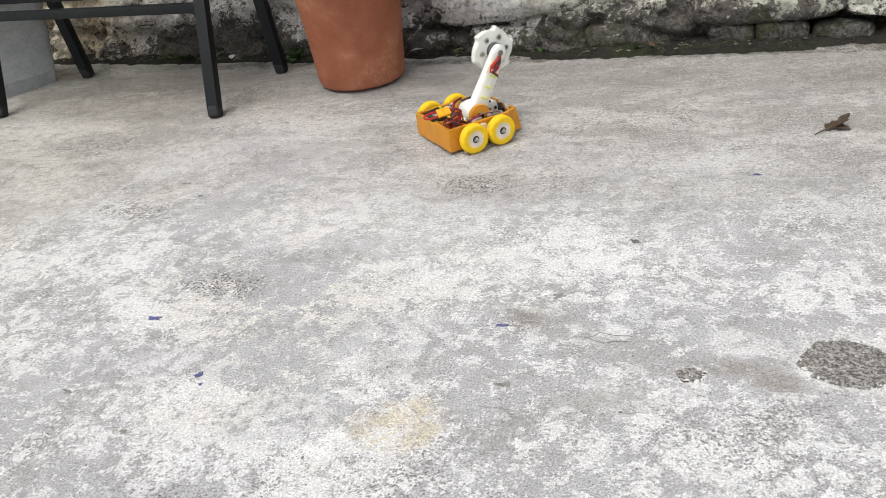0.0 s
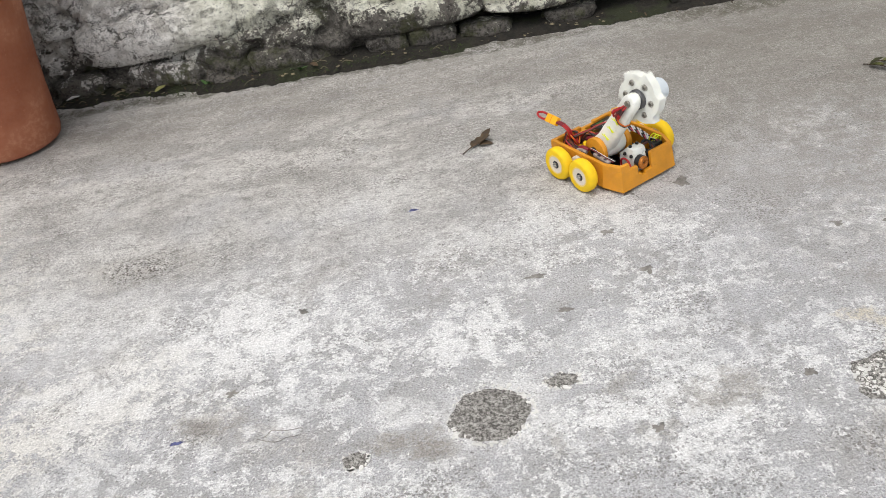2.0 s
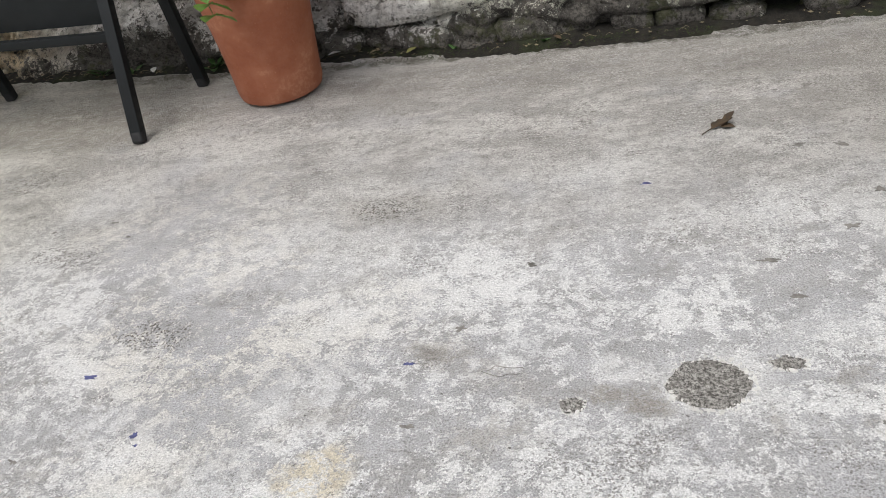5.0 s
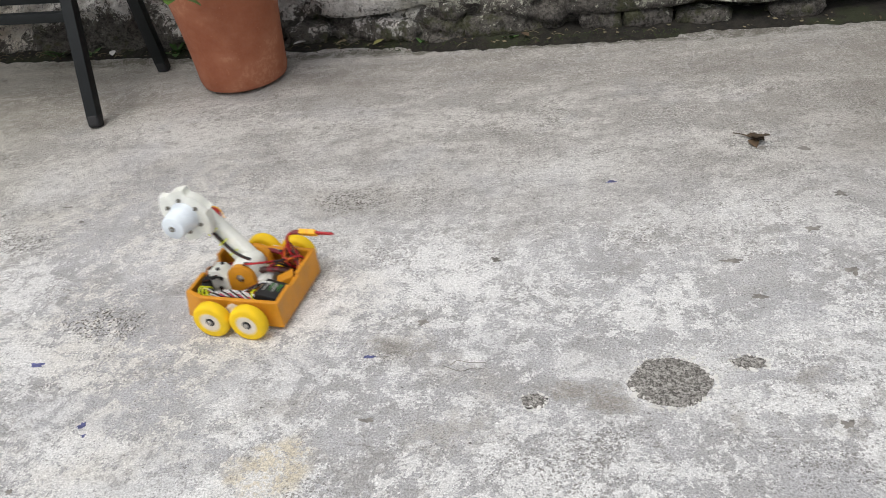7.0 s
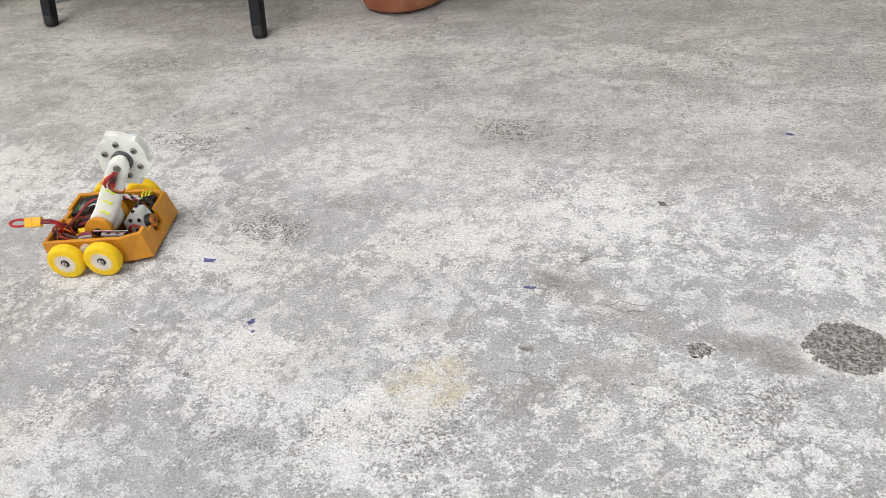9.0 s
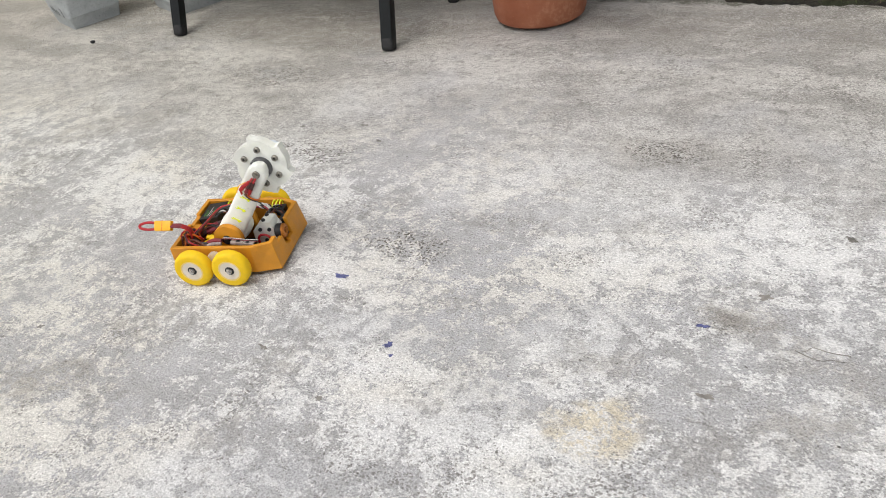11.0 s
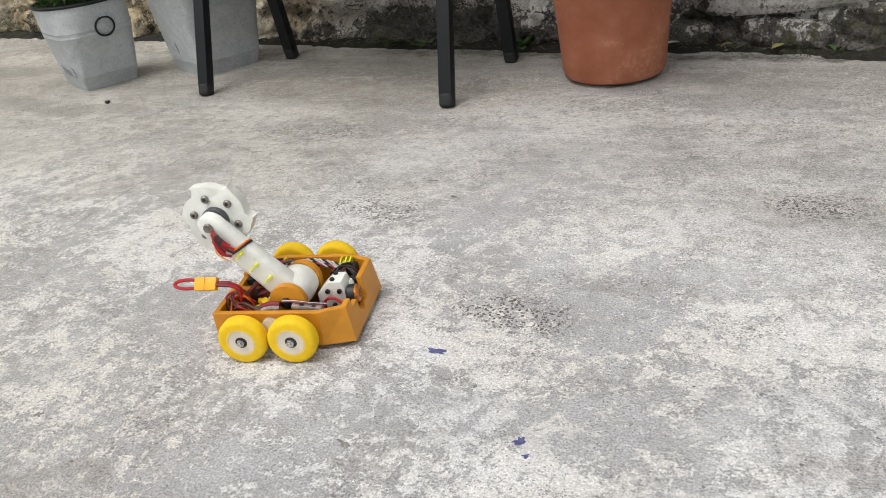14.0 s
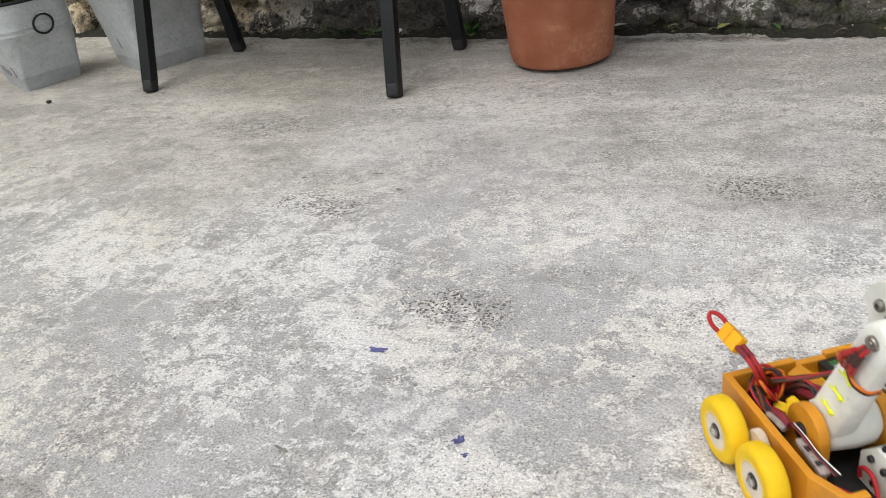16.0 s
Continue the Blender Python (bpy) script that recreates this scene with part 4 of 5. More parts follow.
def build_planters():
    # small planter with a grassy plant
    a = planter(pose(-2.022, 1.885, 0, 0, 0, -24), 0.132, 0.215, 0.205, "galvanised zinc planter with ring handle, square and tapered", "No 3", True)
    planter(pose(-1.757, 2.02, 0, 0, 0, -26), 0.155, 0.29, 0.36, "tall galvanised zinc planter, square and tapered", "1", False)
    rnd = random.Random(9)
    for x, y, n, spread, m, lab in ((-2.022, 1.885, 950, 0.092, M_LEAF, "bushy green plant with narrow leaves"),):
        plant = thing("planter_plant", pose(x, y, 0.18), lab, "plant")
        leaves, stems = bmesh.new(), bmesh.new()
        for i in range(n):
            r, a = spread * math.sqrt(rnd.random()), rnd.uniform(0, 6.28)
            b = Vector((r * math.cos(a), r * math.sin(a), 0.012 + 0.11 * rnd.random() * (1 - 0.5 * r / spread)))
            a += rnd.uniform(-1.2, 1.2)
            l = rnd.uniform(0.022, 0.042)
            e = b + Vector((l * 0.75 * math.cos(a), l * 0.75 * math.sin(a), l * rnd.uniform(0.15, 0.9)))
            leaf_blade(leaves, b, e, rnd.uniform(0.005, 0.009), rnd.uniform(0, 0.008))
        for i in range(26):
            u, v = rnd.uniform(-spread, spread) * 0.7, rnd.uniform(-spread, spread) * 0.7
            tube([(u, v, 0), (u * 1.05, v * 1.05, 0.05), (u * 1.1, v * 1.1, 0.11)], 0.0018, 4, 3, stems)
        part("leaves", leaves, m, plant)
        part("stems", stems, M_DRY, plant)
    bm = bmesh.new()
    for i in range(120):
        u, v = rnd.uniform(-0.1, 0.1), rnd.uniform(-0.1, 0.1)
        leaf_blade(bm, (u, v, 0), (u * 1.6, v * 1.6, rnd.uniform(0.08, 0.2)), 0.008, 0.02)
    plant = thing("planter_plant", pose(-1.757, 2.02, 0.32), "leafy green plant in the tall planter", "plant")
    part("leaves", bm, M_LEAF2, plant)


def leg(name, foot, top, w, d, parent):
    """A square tube leg from foot to top with softened corners and a rubber shoe."""
    foot, top = Vector(foot), Vector(top)
    ax = (top - foot)
    L = ax.length
    bm = box((-w / 2, -d / 2, 0.018), (w / 2, d / 2, L), 0.003)
    ob = part(name, bm, M_IRON, parent)
    z = ax.normalized()
    x = Vector((1, 0.06, 0))
    y = z.cross(x).normalized()
    x = y.cross(z)
    ob.matrix_basis = Matrix.Translation(foot) @ Matrix((x, y, z)).transposed().to_4x4()
    part("foot_cap", box((-w / 2 - 0.001, -d / 2 - 0.001, 0.0), (w / 2 + 0.001, d / 2 + 0.001, 0.03), 0.0095, segs=4), M_FOOT, ob, "black rubber foot cap")
    return ob


def build_chair():
    """A dark metal garden chair; its front legs lean back under the seat."""
    ch = thing("garden_chair", pose(-1.29, 1.9, 0), "dark grey painted metal garden chair with square legs", "chair")
    o = Vector((-1.29, 1.9, 0))
    def q(x, y, z):
        return Vector((x, y, z)) - o
    fr, fl, br, bl = (-0.988, 1.738), (-1.605, 1.782), (-0.966, 2.042), (-1.567, 2.082)
    def f(b, z, dx=-0.08, dy=0.40):
        return q(b[0] + dx * z, b[1] + dy * z, z)
    for b in (fr, fl):
        leg("leg", f(b, 0), f(b, 0.40), 0.0265, 0.025, ch)
    for b, dx in ((br, -0.03), (bl, -0.06)):
        leg("leg", f(b, 0, dx, -0.1), f(b, 0.44, dx, -0.10), 0.027, 0.026, ch)
    def bar(name, a, b, w, h, label=""):
        d = (b - a)
        bm = box((0, -w / 2, -h / 2), (d.length, w / 2, h / 2), 0.002)
        ob = part(name, bm, M_IRON, ch, label)
        x = d.normalized()
        y = Vector((0, 0, 1)).cross(x).normalized()
        ob.matrix_basis = Matrix.Translation(a) @ Matrix((x, y, x.cross(y))).transposed().to_4x4()
    bar("front_rail", f(fl, 0.222), f(fr, 0.218), 0.02, 0.020)
    bar("front_apron", f(fl, 0.30), f(fr, 0.295), 0.02, 0.11)
    for a, b in ((fr, br), (fl, bl)):
        bar("side_rail", f(a, 0.37), f(b, 0.37, -0.03, -0.1), 0.02, 0.03)
    bar("back_rail", f(bl, 0.37, -0.06, -0.1), f(br, 0.37, -0.03, -0.1), 0.02, 0.03)
    for i in range(7):
        u = (i + 0.5) / 7
        a = f(fl, 0.40).lerp(f(bl, 0.40, -0.06, -0.1) + Vector((0, 0.12, 0)), u)
        b = f(fr, 0.40).lerp(f(br, 0.40, -0.03, -0.1) + Vector((0, 0.12, 0)), u)
        bar("seat_slat", a, b, 0.04, 0.014)


# ---- the robot ----
S_AX, W_R, W_Y = 0.0552, 0.0267, 0.0818
PX, PZ, ARM = 0.0395, 0.0478, 0.1127


def tub():
    """Open tray with chamfered nose, raked front and a notched front wall."""
    bm = bmesh.new()
    g, h, t = 0.0056, 0.0469, 0.0062
    # plan at the bottom and at the top edge, walking round from the rear right corner
    def plan(z, inset):
        k = (z - g) / (h - g)
        nose = 0.114 - 0.0065 * k - inset
        nw = 0.0555 - 0.003 * k - inset * 0.7
        sw = 0.0643 - inset
        rear = -0.039 + inset
        kx = 0.080 - inset * 0.3
        right = [(rear, -sw), (-0.010, -sw), (0.03, -sw), (kx, -sw), (nose, -nw)]
        front = [(nose, -0.036), (nose, -0.020), (nose, 0.008), (nose, 0.03)]
        left = [(nose, nw), (kx, sw), (0.03, sw), (-0.010, sw), (rear, sw)]
        back = [(rear, 0.03), (rear, 0.002), (rear, -0.03)]
        return right + front + left + back
    n = len(plan(g, 0))
    outer_b = [bm.verts.new((x, y, g)) for x, y in plan(g, 0)]
    outer_t = [bm.verts.new((x, y, h)) for x, y in plan(h, 0)]
    inner_t = [bm.verts.new((x, y, h)) for x, y in plan(h, t)]
    inner_b = [bm.verts.new((x, y, g + 0.004)) for x, y in plan(g, t)]
    for i in range(n):
        j = (i + 1) % n
        bm.faces.new((outer_b[i], outer_b[j], outer_t[j], outer_t[i]))
        bm.faces.new((outer_t[i], outer_t[j], inner_t[j], inner_t[i]))
        bm.faces.new((inner_t[i], inner_t[j], inner_b[j], inner_b[i]))
    bm.faces.new(outer_b[::-1])
    bm.faces.new(inner_b)
    bmesh.ops.recalc_face_normals(bm, faces=bm.faces)
    return bm


def cut(ob, lo, hi):
    """Takes a block out of a part."""
    c = part("cutter", box(lo, hi), M_ORANGE, smooth=0)
    md = ob.modifiers.new("cut", "BOOLEAN")
    md.operation, md.object, md.solver = "DIFFERENCE", c, "EXACT"
    me = bpy.data.meshes.new_from_object(ob.evaluated_get(bpy.context.evaluated_depsgraph_get()))
    ob.modifiers.remove(md)
    ob.data = me
    bpy.data.objects.remove(c)


def wheel_mesh():
    r = W_R
    tyre = lathe([(0.0150, -0.0082), (0.0215, -0.0086), (0.0240, -0.0080), (r - 0.0010, -0.0062), (r, -0.0038), (r, 0.0038), (r - 0.0010, 0.0062), (0.0240, 0.0080), (0.0215, 0.0086), (0.0150, 0.0082), (0.0146, 0.0070), (0.0146, -0.0070), (0.0150, -0.0085)], 48, "y")
    rim = lathe([(0.0, -0.0062), (0.0052, -0.0062), (0.0056, -0.0072), (0.0150, -0.0078), (0.0150, 0.0078), (0.0056, 0.0072), (0.0, 0.0062)], 36, "y")
    nut = lathe([(0.0, -0.0105), (0.0018, -0.0115), (0.0020, -0.0105), (0.0040, -0.0105), (0.0044, -0.0098), (0.0044, -0.006), (0.0052, -0.0060), (0.0052, 0.0060), (0.0040, 0.006), (0.0040, 0.0092), (0.0036, 0.0098), (0.0, 0.0100)], 6, "y")
    return tyre, rim, nut


def saw_outline(teeth=6):
    """Outline of the spinner: broad lobes that end in small hooked teeth."""
    out = []
    for i in range(teeth):
        a0 = 2 * math.pi * i / teeth
        p = 2 * math.pi / teeth
        for u, r in ((0.0, 0.0430), (0.02, 0.0388), (0.05, 0.0358), (0.09, 0.0347), (0.15, 0.0345)):
            out.append((r * math.cos(a0 + u * p), r * math.sin(a0 + u * p)))
        for k in range(12):
            u = 0.2 + 0.77 * k / 11
            r = 0.0347 + 0.0048 * math.sin((u - 0.2) / 0.77 * 1.5) + (0.0024 * max(0.0, (u - 0.84) / 0.13) ** 2)
            out.append((r * math.cos(a0 + u * p), r * math.sin(a0 + u * p)))
    return out


def wire_run(pts, r, n, spread, mats, parent, name, seed):
    """Several loose wires along one way, each a mesh of its own."""
    rnd = random.Random(seed)
    for i in range(n):
        off = [Vector((rnd.uniform(-1, 1), rnd.uniform(-1, 1), rnd.uniform(-0.6, 0.8))) * spread for _ in pts]
        bm = tube([Vector(p) + o for p, o in zip(pts, off)], r, 6, 5)
        part(name, bm, mats[i % len(mats)], parent)


TAIL = []
HINGE = (-0.0145, -0.0562, 0.0783)


def build_robot():
    rob = thing("combat_robot", pose(0, 0, 0), "small orange four-wheeled robot with a white spinner on an arm", "robot")
    body = part("body", tub(), M_ORANGE, rob, "orange printed plastic tray", smooth=25)
    cut(body, (0.09, -0.036, 0.0365), (0.13, -0.0195, 0.06))
    cut(body, (0.09, -0.0200, 0.0230), (0.13, 0.0080, 0.06))
    cut(body, (0.09, -0.0140, 0.0185), (0.13, -0.0060, 0.03))
    cut(body, (-0.05, -0.004, 0.0425), (-0.03, 0.022, 0.06))
    for poly in body.data.polygons:
        poly.use_smooth = False
    md = body.modifiers.new("soft_edges", "BEVEL")
    md.width, md.segments, md.limit_method, md.angle_limit = 0.0009, 2, "ANGLE", radians(35)
    # wheels, geared in pairs
    wheels = []
    tyre, rim, nut = wheel_mesh()
    base = None
    for x in (0.0, S_AX):
        for y in (-W_Y, W_Y):
            if base is None:
                w = part("wheel", tyre, M_YELLOW, rob, "bright yellow soft tyre wheel", 40)
                rm = part("rim", rim, M_RIM, w, "ivory plastic rim", 40)
                br = part("bearing", lathe([(0.0, -0.0080), (0.0060, -0.0080), (0.0064, -0.0074), (0.0064, 0.0074), (0.0060, 0.0080), (0.0, 0.0080)], 24, "y"), M_BLACK, w, "black wheel bearing", 30)
                re = part("rim_edge", lathe([(0.0138, -0.0080), (0.0146, -0.0083), (0.0158, -0.00835), (0.0166, -0.0080), (0.0166, 0.0080), (0.0158, 0.00835), (0.0146, 0.0083), (0.0138, 0.0080)], 40, "y"), M_RIMEDGE, w, "stained rim edge", 40)
                nt = part("axle_bolt", nut, M_STEEL, w, "steel axle bolt", 20)
                base = (w, rm, nt, br, re)
            else:
                w = twin(base[0], Matrix(), rob)
                twin(base[1], Matrix(), w)
                twin(base[2], Matrix(), w)
                twin(base[3], Matrix(), w)
                twin(base[4], Matrix(), w)
            w.matrix_basis = pose(x, y, W_R)
            wheels.append((w, x, y))
    gear = []
    for i in range(28):
        a = 2 * math.pi * i / 28
        for u, r in ((0.0, 0.0092), (0.25, 0.0092), (0.5, 0.0107), (0.75, 0.0107)):
            gear.append((r * math.cos(a + u * 0.224), r * math.sin(a + u * 0.224)))
    gm = part("drive_gear", prism(gear, -0.003, 0.003, 0, "y"), M_RIM, rob, "ivory plastic drive gear", 20)
    gm.matrix_basis = pose(S_AX / 2, -0.0688, 0.0325)
    twin(gm, pose(S_AX / 2, 0.0688, 0.0325), rob)
    for x in (0.0, S_AX):
        for y in (-1, 1):
            ax = part("axle", lathe([(0.0, -0.012), (0.0030, -0.012), (0.0030, 0.012), (0.0, 0.012)], 16, "y"), M_SCREW, rob)
            ax.matrix_basis = pose(x, y * 0.072, W_R)
    # brackets that hold the arm's pivot
    def bracket():
        pts = [(-0.0215, -0.040), (0.0215, -0.040)]
        pts += [(0.0205 * math.cos(a), 0.0185 * math.sin(a)) for a in np.linspace(0.0, math.pi, 18)]
        return prism(pts, -0.0042, 0.0042, 0.0012, "y")
    b1 = part("bracket", bracket(), M_ORANGE, rob, "orange rounded pivot bracket")
    b1.matrix_basis = pose(PX, -0.0385, PZ)
    b2 = twin(b1, pose(PX, 0.0130, PZ), rob)
    bolt = part("pivot_bolt", lathe([(0.0, -0.0080), (0.0030, -0.0080), (0.0034, -0.0070), (0.0034, -0.0046), (0.0062, -0.0046), (0.0062, -0.0038), (0.0, -0.0038)], 6, "y"), M_STEEL, rob, "steel pivot bolt", 20)
    bolt.matrix_basis = pose(PX, 0.0130, PZ, 0, 0, 180)
    disc = part("pivot_cap", lathe([(0.0, -0.0085), (0.0030, -0.0085), (0.0032, -0.0070), (0.0058, -0.0070), (0.0066, -0.0062), (0.0066, -0.0035), (0.0, -0.0035)], 24, "y"), M_BLACK, rob, "black pivot bolt head")
    disc.matrix_basis = pose(PX - 0.001, -0.0385, PZ - 0.002)

    # ---- arm, from its pivot along local x ----
    bm = bmesh.new()
    def section(x, hw, y0, y1, k=16):
        out = []
        hy, cy = (y1 - y0) / 2, (y0 + y1) / 2
        for i in range(k):
            a = 2 * math.pi * (i + 0.5) / k
            c, s = math.cos(a), math.sin(a)
            e = 0.45
            out.append(bm.verts.new((x, cy + hy * math.copysign(abs(c) ** e, c), hw * math.copysign(abs(s) ** e, s))))
        return out
    rows = [section(*r) for r in ((-0.016, 0.006, -0.031, -0.015), (-0.012, 0.0125, -0.032, -0.013), (0.0, 0.0165, -0.033, -0.011), (0.014, 0.0160, -0.033, -0.012), (0.045, 0.0156, -0.0325, -0.0145), (0.075, 0.0146, -0.032, -0.0160), (0.100, 0.0140, -0.0316, -0.0165), (0.1127, 0.0138, -0.0316, -0.0165), (0.120, 0.0110, -0.0316, -0.0165), (0.1246, 0.0070, -0.0312, -0.0168), (0.1262, 0.0030, -0.0306, -0.0172))]
    for a, b in zip(rows, rows[1:]):
        for i in range(16):
            bm.faces.new((a[i], a[(i + 1) % 16], b[(i + 1) % 16], b[i]))
    bm.faces.new(rows[0][::-1])
    bm.faces.new(rows[-1])
    arm = part("arm", bm, M_WHITE, rob, "milky white printed plastic arm", 50)
    part("pivot_drum", lathe([(0.0, -0.032), (0.0155, -0.032), (0.0190, -0.028), (0.0212, -0.010), (0.0205, 0.003), (0.0170, 0.0082), (0.0, 0.0084)], 40, "y"), M_WHITE, arm, "white pivot drum")
    part("axle_screw", lathe([(0.0, -0.0345), (0.0014, -0.0345), (0.0018, -0.0335), (0.0046, -0.0342), (0.0052, -0.0332), (0.0052, -0.0312), (0.0, -0.0312)], 20, "y"), M_SCREW, arm, "steel screw at the arm's tip", 25).matrix_basis = pose(ARM, 0, 0)
    for x in (0.030, 0.050, 0.070):
        z = tube([(x, -0.0318, -0.0062), (x + 0.0003, -0.0338, -0.0050), (x + 0.0006, -0.0340, 0.0030), (x, -0.0320, 0.0056)], 0.0008, 6, 3)
        box((x - 0.0016, -0.0352, -0.0058), (x + 0.0014, -0.0328, -0.0022), 0.0004, z, 1)
        tube([(x + 0.0003, -0.0345, 0.002), (x - 0.0006, -0.0352, 0.0058), (x, -0.0350, 0.0078)], 0.0006, 5, 3, z)
        tube([(x, -0.0162, -0.0080), (x, -0.0108, -0.0068), (x + 0.0004, -0.0085, -0.0010), (x, -0.0108, 0.0048), (x, -0.0162, 0.0062)], 0.0008, 6, 4, z)
        box((x - 0.0012, -0.0102, -0.0086), (x + 0.0010, -0.0084, -0.0062), 0.0004, z, 1)
        part("cable_tie", z, M_TIE, arm, "fluorescent yellow cable tie")
    # motor leads at the arm's tip, in shrink tube
    for i, (m, m2) in enumerate(((M_RED, M_RED), (M_BROWN, M_DARKTAPE), (M_RED, M_RED))):
        p0 = Vector((0.106 + 0.001 * i, -0.0332, 0.0005 + 0.002 * (1 - i)))
        side = (0.0075, 0.0020, -0.0004)[i]
        pts = [p0, p0 + Vector((-0.006, -0.0036, 0.2 * side)), p0 + Vector((-0.016, -0.0044, 0.8 * side)), p0 + Vector((-0.024, -0.0036, side)), p0 + Vector((-0.031, -0.0008, side * 0.6))]
        ld = part("motor_lead", tube(pts, 0.0015, 8, 5), m, arm, "red and black motor lead")
        part("shrink_tube", tube(pts[1:3], 0.0026, 8, 5), M_DARKTAPE if i else m2, ld)
        part("shrink_tube", tube(pts[2:4], 0.0029, 8, 5), M_WINE if i == 1 else M_RED, ld)
    part("signal_wire", tube([(0.098, -0.034, 0.006), (0.090, -0.038, 0.013), (0.080, -0.036, 0.0145), (0.072, -0.0325, 0.0138)], 0.0008, 6, 6), M_CONN, arm, "thin yellow signal wire")
    for i, m in enumerate((M_BLACK, M_BROWN, M_OWIRE)):
        q = 0.0012 * i
        part("wrapped_wire", tube([(0.076 + q, -0.0338, 0.004), (0.074 + q, -0.035, -0.007), (0.072 + q, -0.029, -0.0145), (0.070 + q, -0.019, -0.0145)], 0.0011, 6, 6), m, arm)
        m = (M_BLACK, M_BROWN, M_BLACK)[i]
        part("arm_cable", tube([(0.100, -0.0150, -0.006 + q), (0.085, -0.0140, -0.005 + q), (0.060, -0.0125, -0.004 + q), (0.035, -0.0105, -0.002 + q), (0.020, -0.004, 0.010 + q), (0.010, 0.0, 0.021 + q)], 0.0016, 6, 6), m, arm, "thin black and red cable strapped along the arm")

    # ---- spinner, turning about local y at the arm's tip ----
    bm = prism(saw_outline(), -0.0105, 0.0030, 0.0012, "y")
    spin = part("spinner_disc", bm, M_WHITE, rob, "thick milky white spinner disc with hooked teeth", 40)
    part("motor_bell", lathe([(0.0, -0.0168), (0.0142, -0.0168), (0.0150, -0.0155), (0.0150, -0.0104), (0.0, -0.0104)], 36, "y"), M_BELL, spin, "dark grey motor bell")
    part("hub_cap", lathe([(0.0, 0.0360), (0.0128, 0.0360), (0.0162, 0.0346), (0.0174, 0.0312), (0.0198, 0.0050), (0.0215, 0.0029), (0.0, 0.0029)], 40, "y"), M_CAP, spin, "bluish white hub cap", 40)
    part("cap_screw", lathe([(0.0, 0.0350), (0.0016, 0.0350), (0.0018, 0.0372), (0.0040, 0.0372), (0.0046, 0.0355), (0.0, 0.0345)], 16, "y"), M_SCREW, spin, "dark steel screw", 25)
    sc = None
    for i in range(6):
        a = 2 * math.pi * (i + 0.75) / 6
        m = pose(0.0250 * math.cos(a), 0, 0.0250 * math.sin(a))
        if sc is None:
            sc = part("screw", lathe([(0.0, -0.0124), (0.0019, -0.0124), (0.0020, -0.0136), (0.0034, -0.0136), (0.0043, -0.0126), (0.0045, -0.0106), (0.0016, -0.0100), (0.0016, 0.0072), (0.0, 0.0074)], 18, "y"), M_SCREW, spin, "dark steel button screw", 25)
            so = part("socket", lathe([(0.0, -0.0127), (0.0018, -0.0127), (0.0018, -0.0122), (0.0, -0.0122)], 6, "y"), M_BLACK, sc)
            nu = part("nut", lathe([(0.0031, 0.0029), (0.0031, 0.0050), (0.0017, 0.0052), (0.0, 0.0052)], 6, "y"), M_SCREW, sc)
            sc.matrix_basis = m
        else:
            o = twin(sc, m, spin)
            twin(so, Matrix(), o)
            twin(nu, Matrix(), o)

    # ---- inside the tray ----
    def block(name, lo, hi, bev, m, label):
        return part(name, box(lo, hi, bev), m, rob, label)
    def mount(pts, y0, y1, screws, both):
        m = part("motor_mount", prism(pts, y0, y1, 0.0014, "y"), M_WHITE, rob, "white printed motor mount with black screws")
        for x, z in screws:
            for y, turn in ((y0, 0), (y1, 180))[0 if both != 1 else 1:2 if both else 1]:
                part("mount_screw", lathe([(0.0, -0.0012), (0.0013, -0.0014), (0.0014, -0.0026), (0.0024, -0.0026), (0.0028, -0.0018), (0.0028, 0.0006), (0.0, 0.0006)], 14, "y"), M_BLACK, m, "black screw").matrix_basis = pose(x, y, z, 0, 0, turn)
        return m
    mb = mount([(0.062, 0.013), (0.094, 0.013), (0.094, 0.044), (0.091, 0.0525), (0.077, 0.0525), (0.062, 0.038)], -0.012, 0.012, ((0.0745, 0.0415), (0.0880, 0.0415), (0.080, 0.024)), 2)
    part("mount_screw", lathe([(0.0, 0.0518), (0.0022, 0.0516), (0.0028, 0.0506), (0.0028, 0.0486), (0.0, 0.0486)], 14), M_BLACK, mb, "black screw").matrix_basis = pose(0.0800, -0.007, 0.0036)
    part("mount_screw", lathe([(0.0, 0.0518), (0.0022, 0.0516), (0.0028, 0.0506), (0.0028, 0.0486), (0.0, 0.0486)], 14), M_BLACK, mb, "black screw").matrix_basis = pose(0.0800, 0.007, 0.0036)
    mount([(0.004, 0.013), (0.020, 0.013), (0.020, 0.042), (0.010, 0.042), (0.004, 0.036)], -0.026, 0.010, ((0.010, 0.034), (0.013, 0.024)), 1)
    part("spacer", lathe([(0.0, 0.030), (0.0036, 0.030), (0.0030, 0.042), (0.0010, 0.047), (0.0, 0.0475)], 16), M_WHITE, rob, "small white pointed spacer").matrix_basis = pose(0.0975, 0.004, 0.001)
    block("plug_housing", (0.0945, 0.008, 0.013), (0.1000, 0.026, 0.044), 0.001, M_BLACK, "black plug housing")
    mo = part("motor", lathe([(0.0, 0.001), (0.0085, 0.001), (0.0105, 0.003), (0.0105, 0.010), (0.0085, 0.012), (0.0, 0.012)], 28, "x"), M_BLACK, rob, "black brushless drive motor")
    mo.matrix_basis = pose(0.0935, -0.0060, 0.0340, 0, -4, 4)
    part("windings", tube([(0.0122, 0.0072 * math.cos(a), 0.0072 * math.sin(a)) for a in np.linspace(0, 2 * math.pi, 13)[:-1]], 0.0032, 8, 2, closed=True), M_COPPER, mo, "copper motor windings")
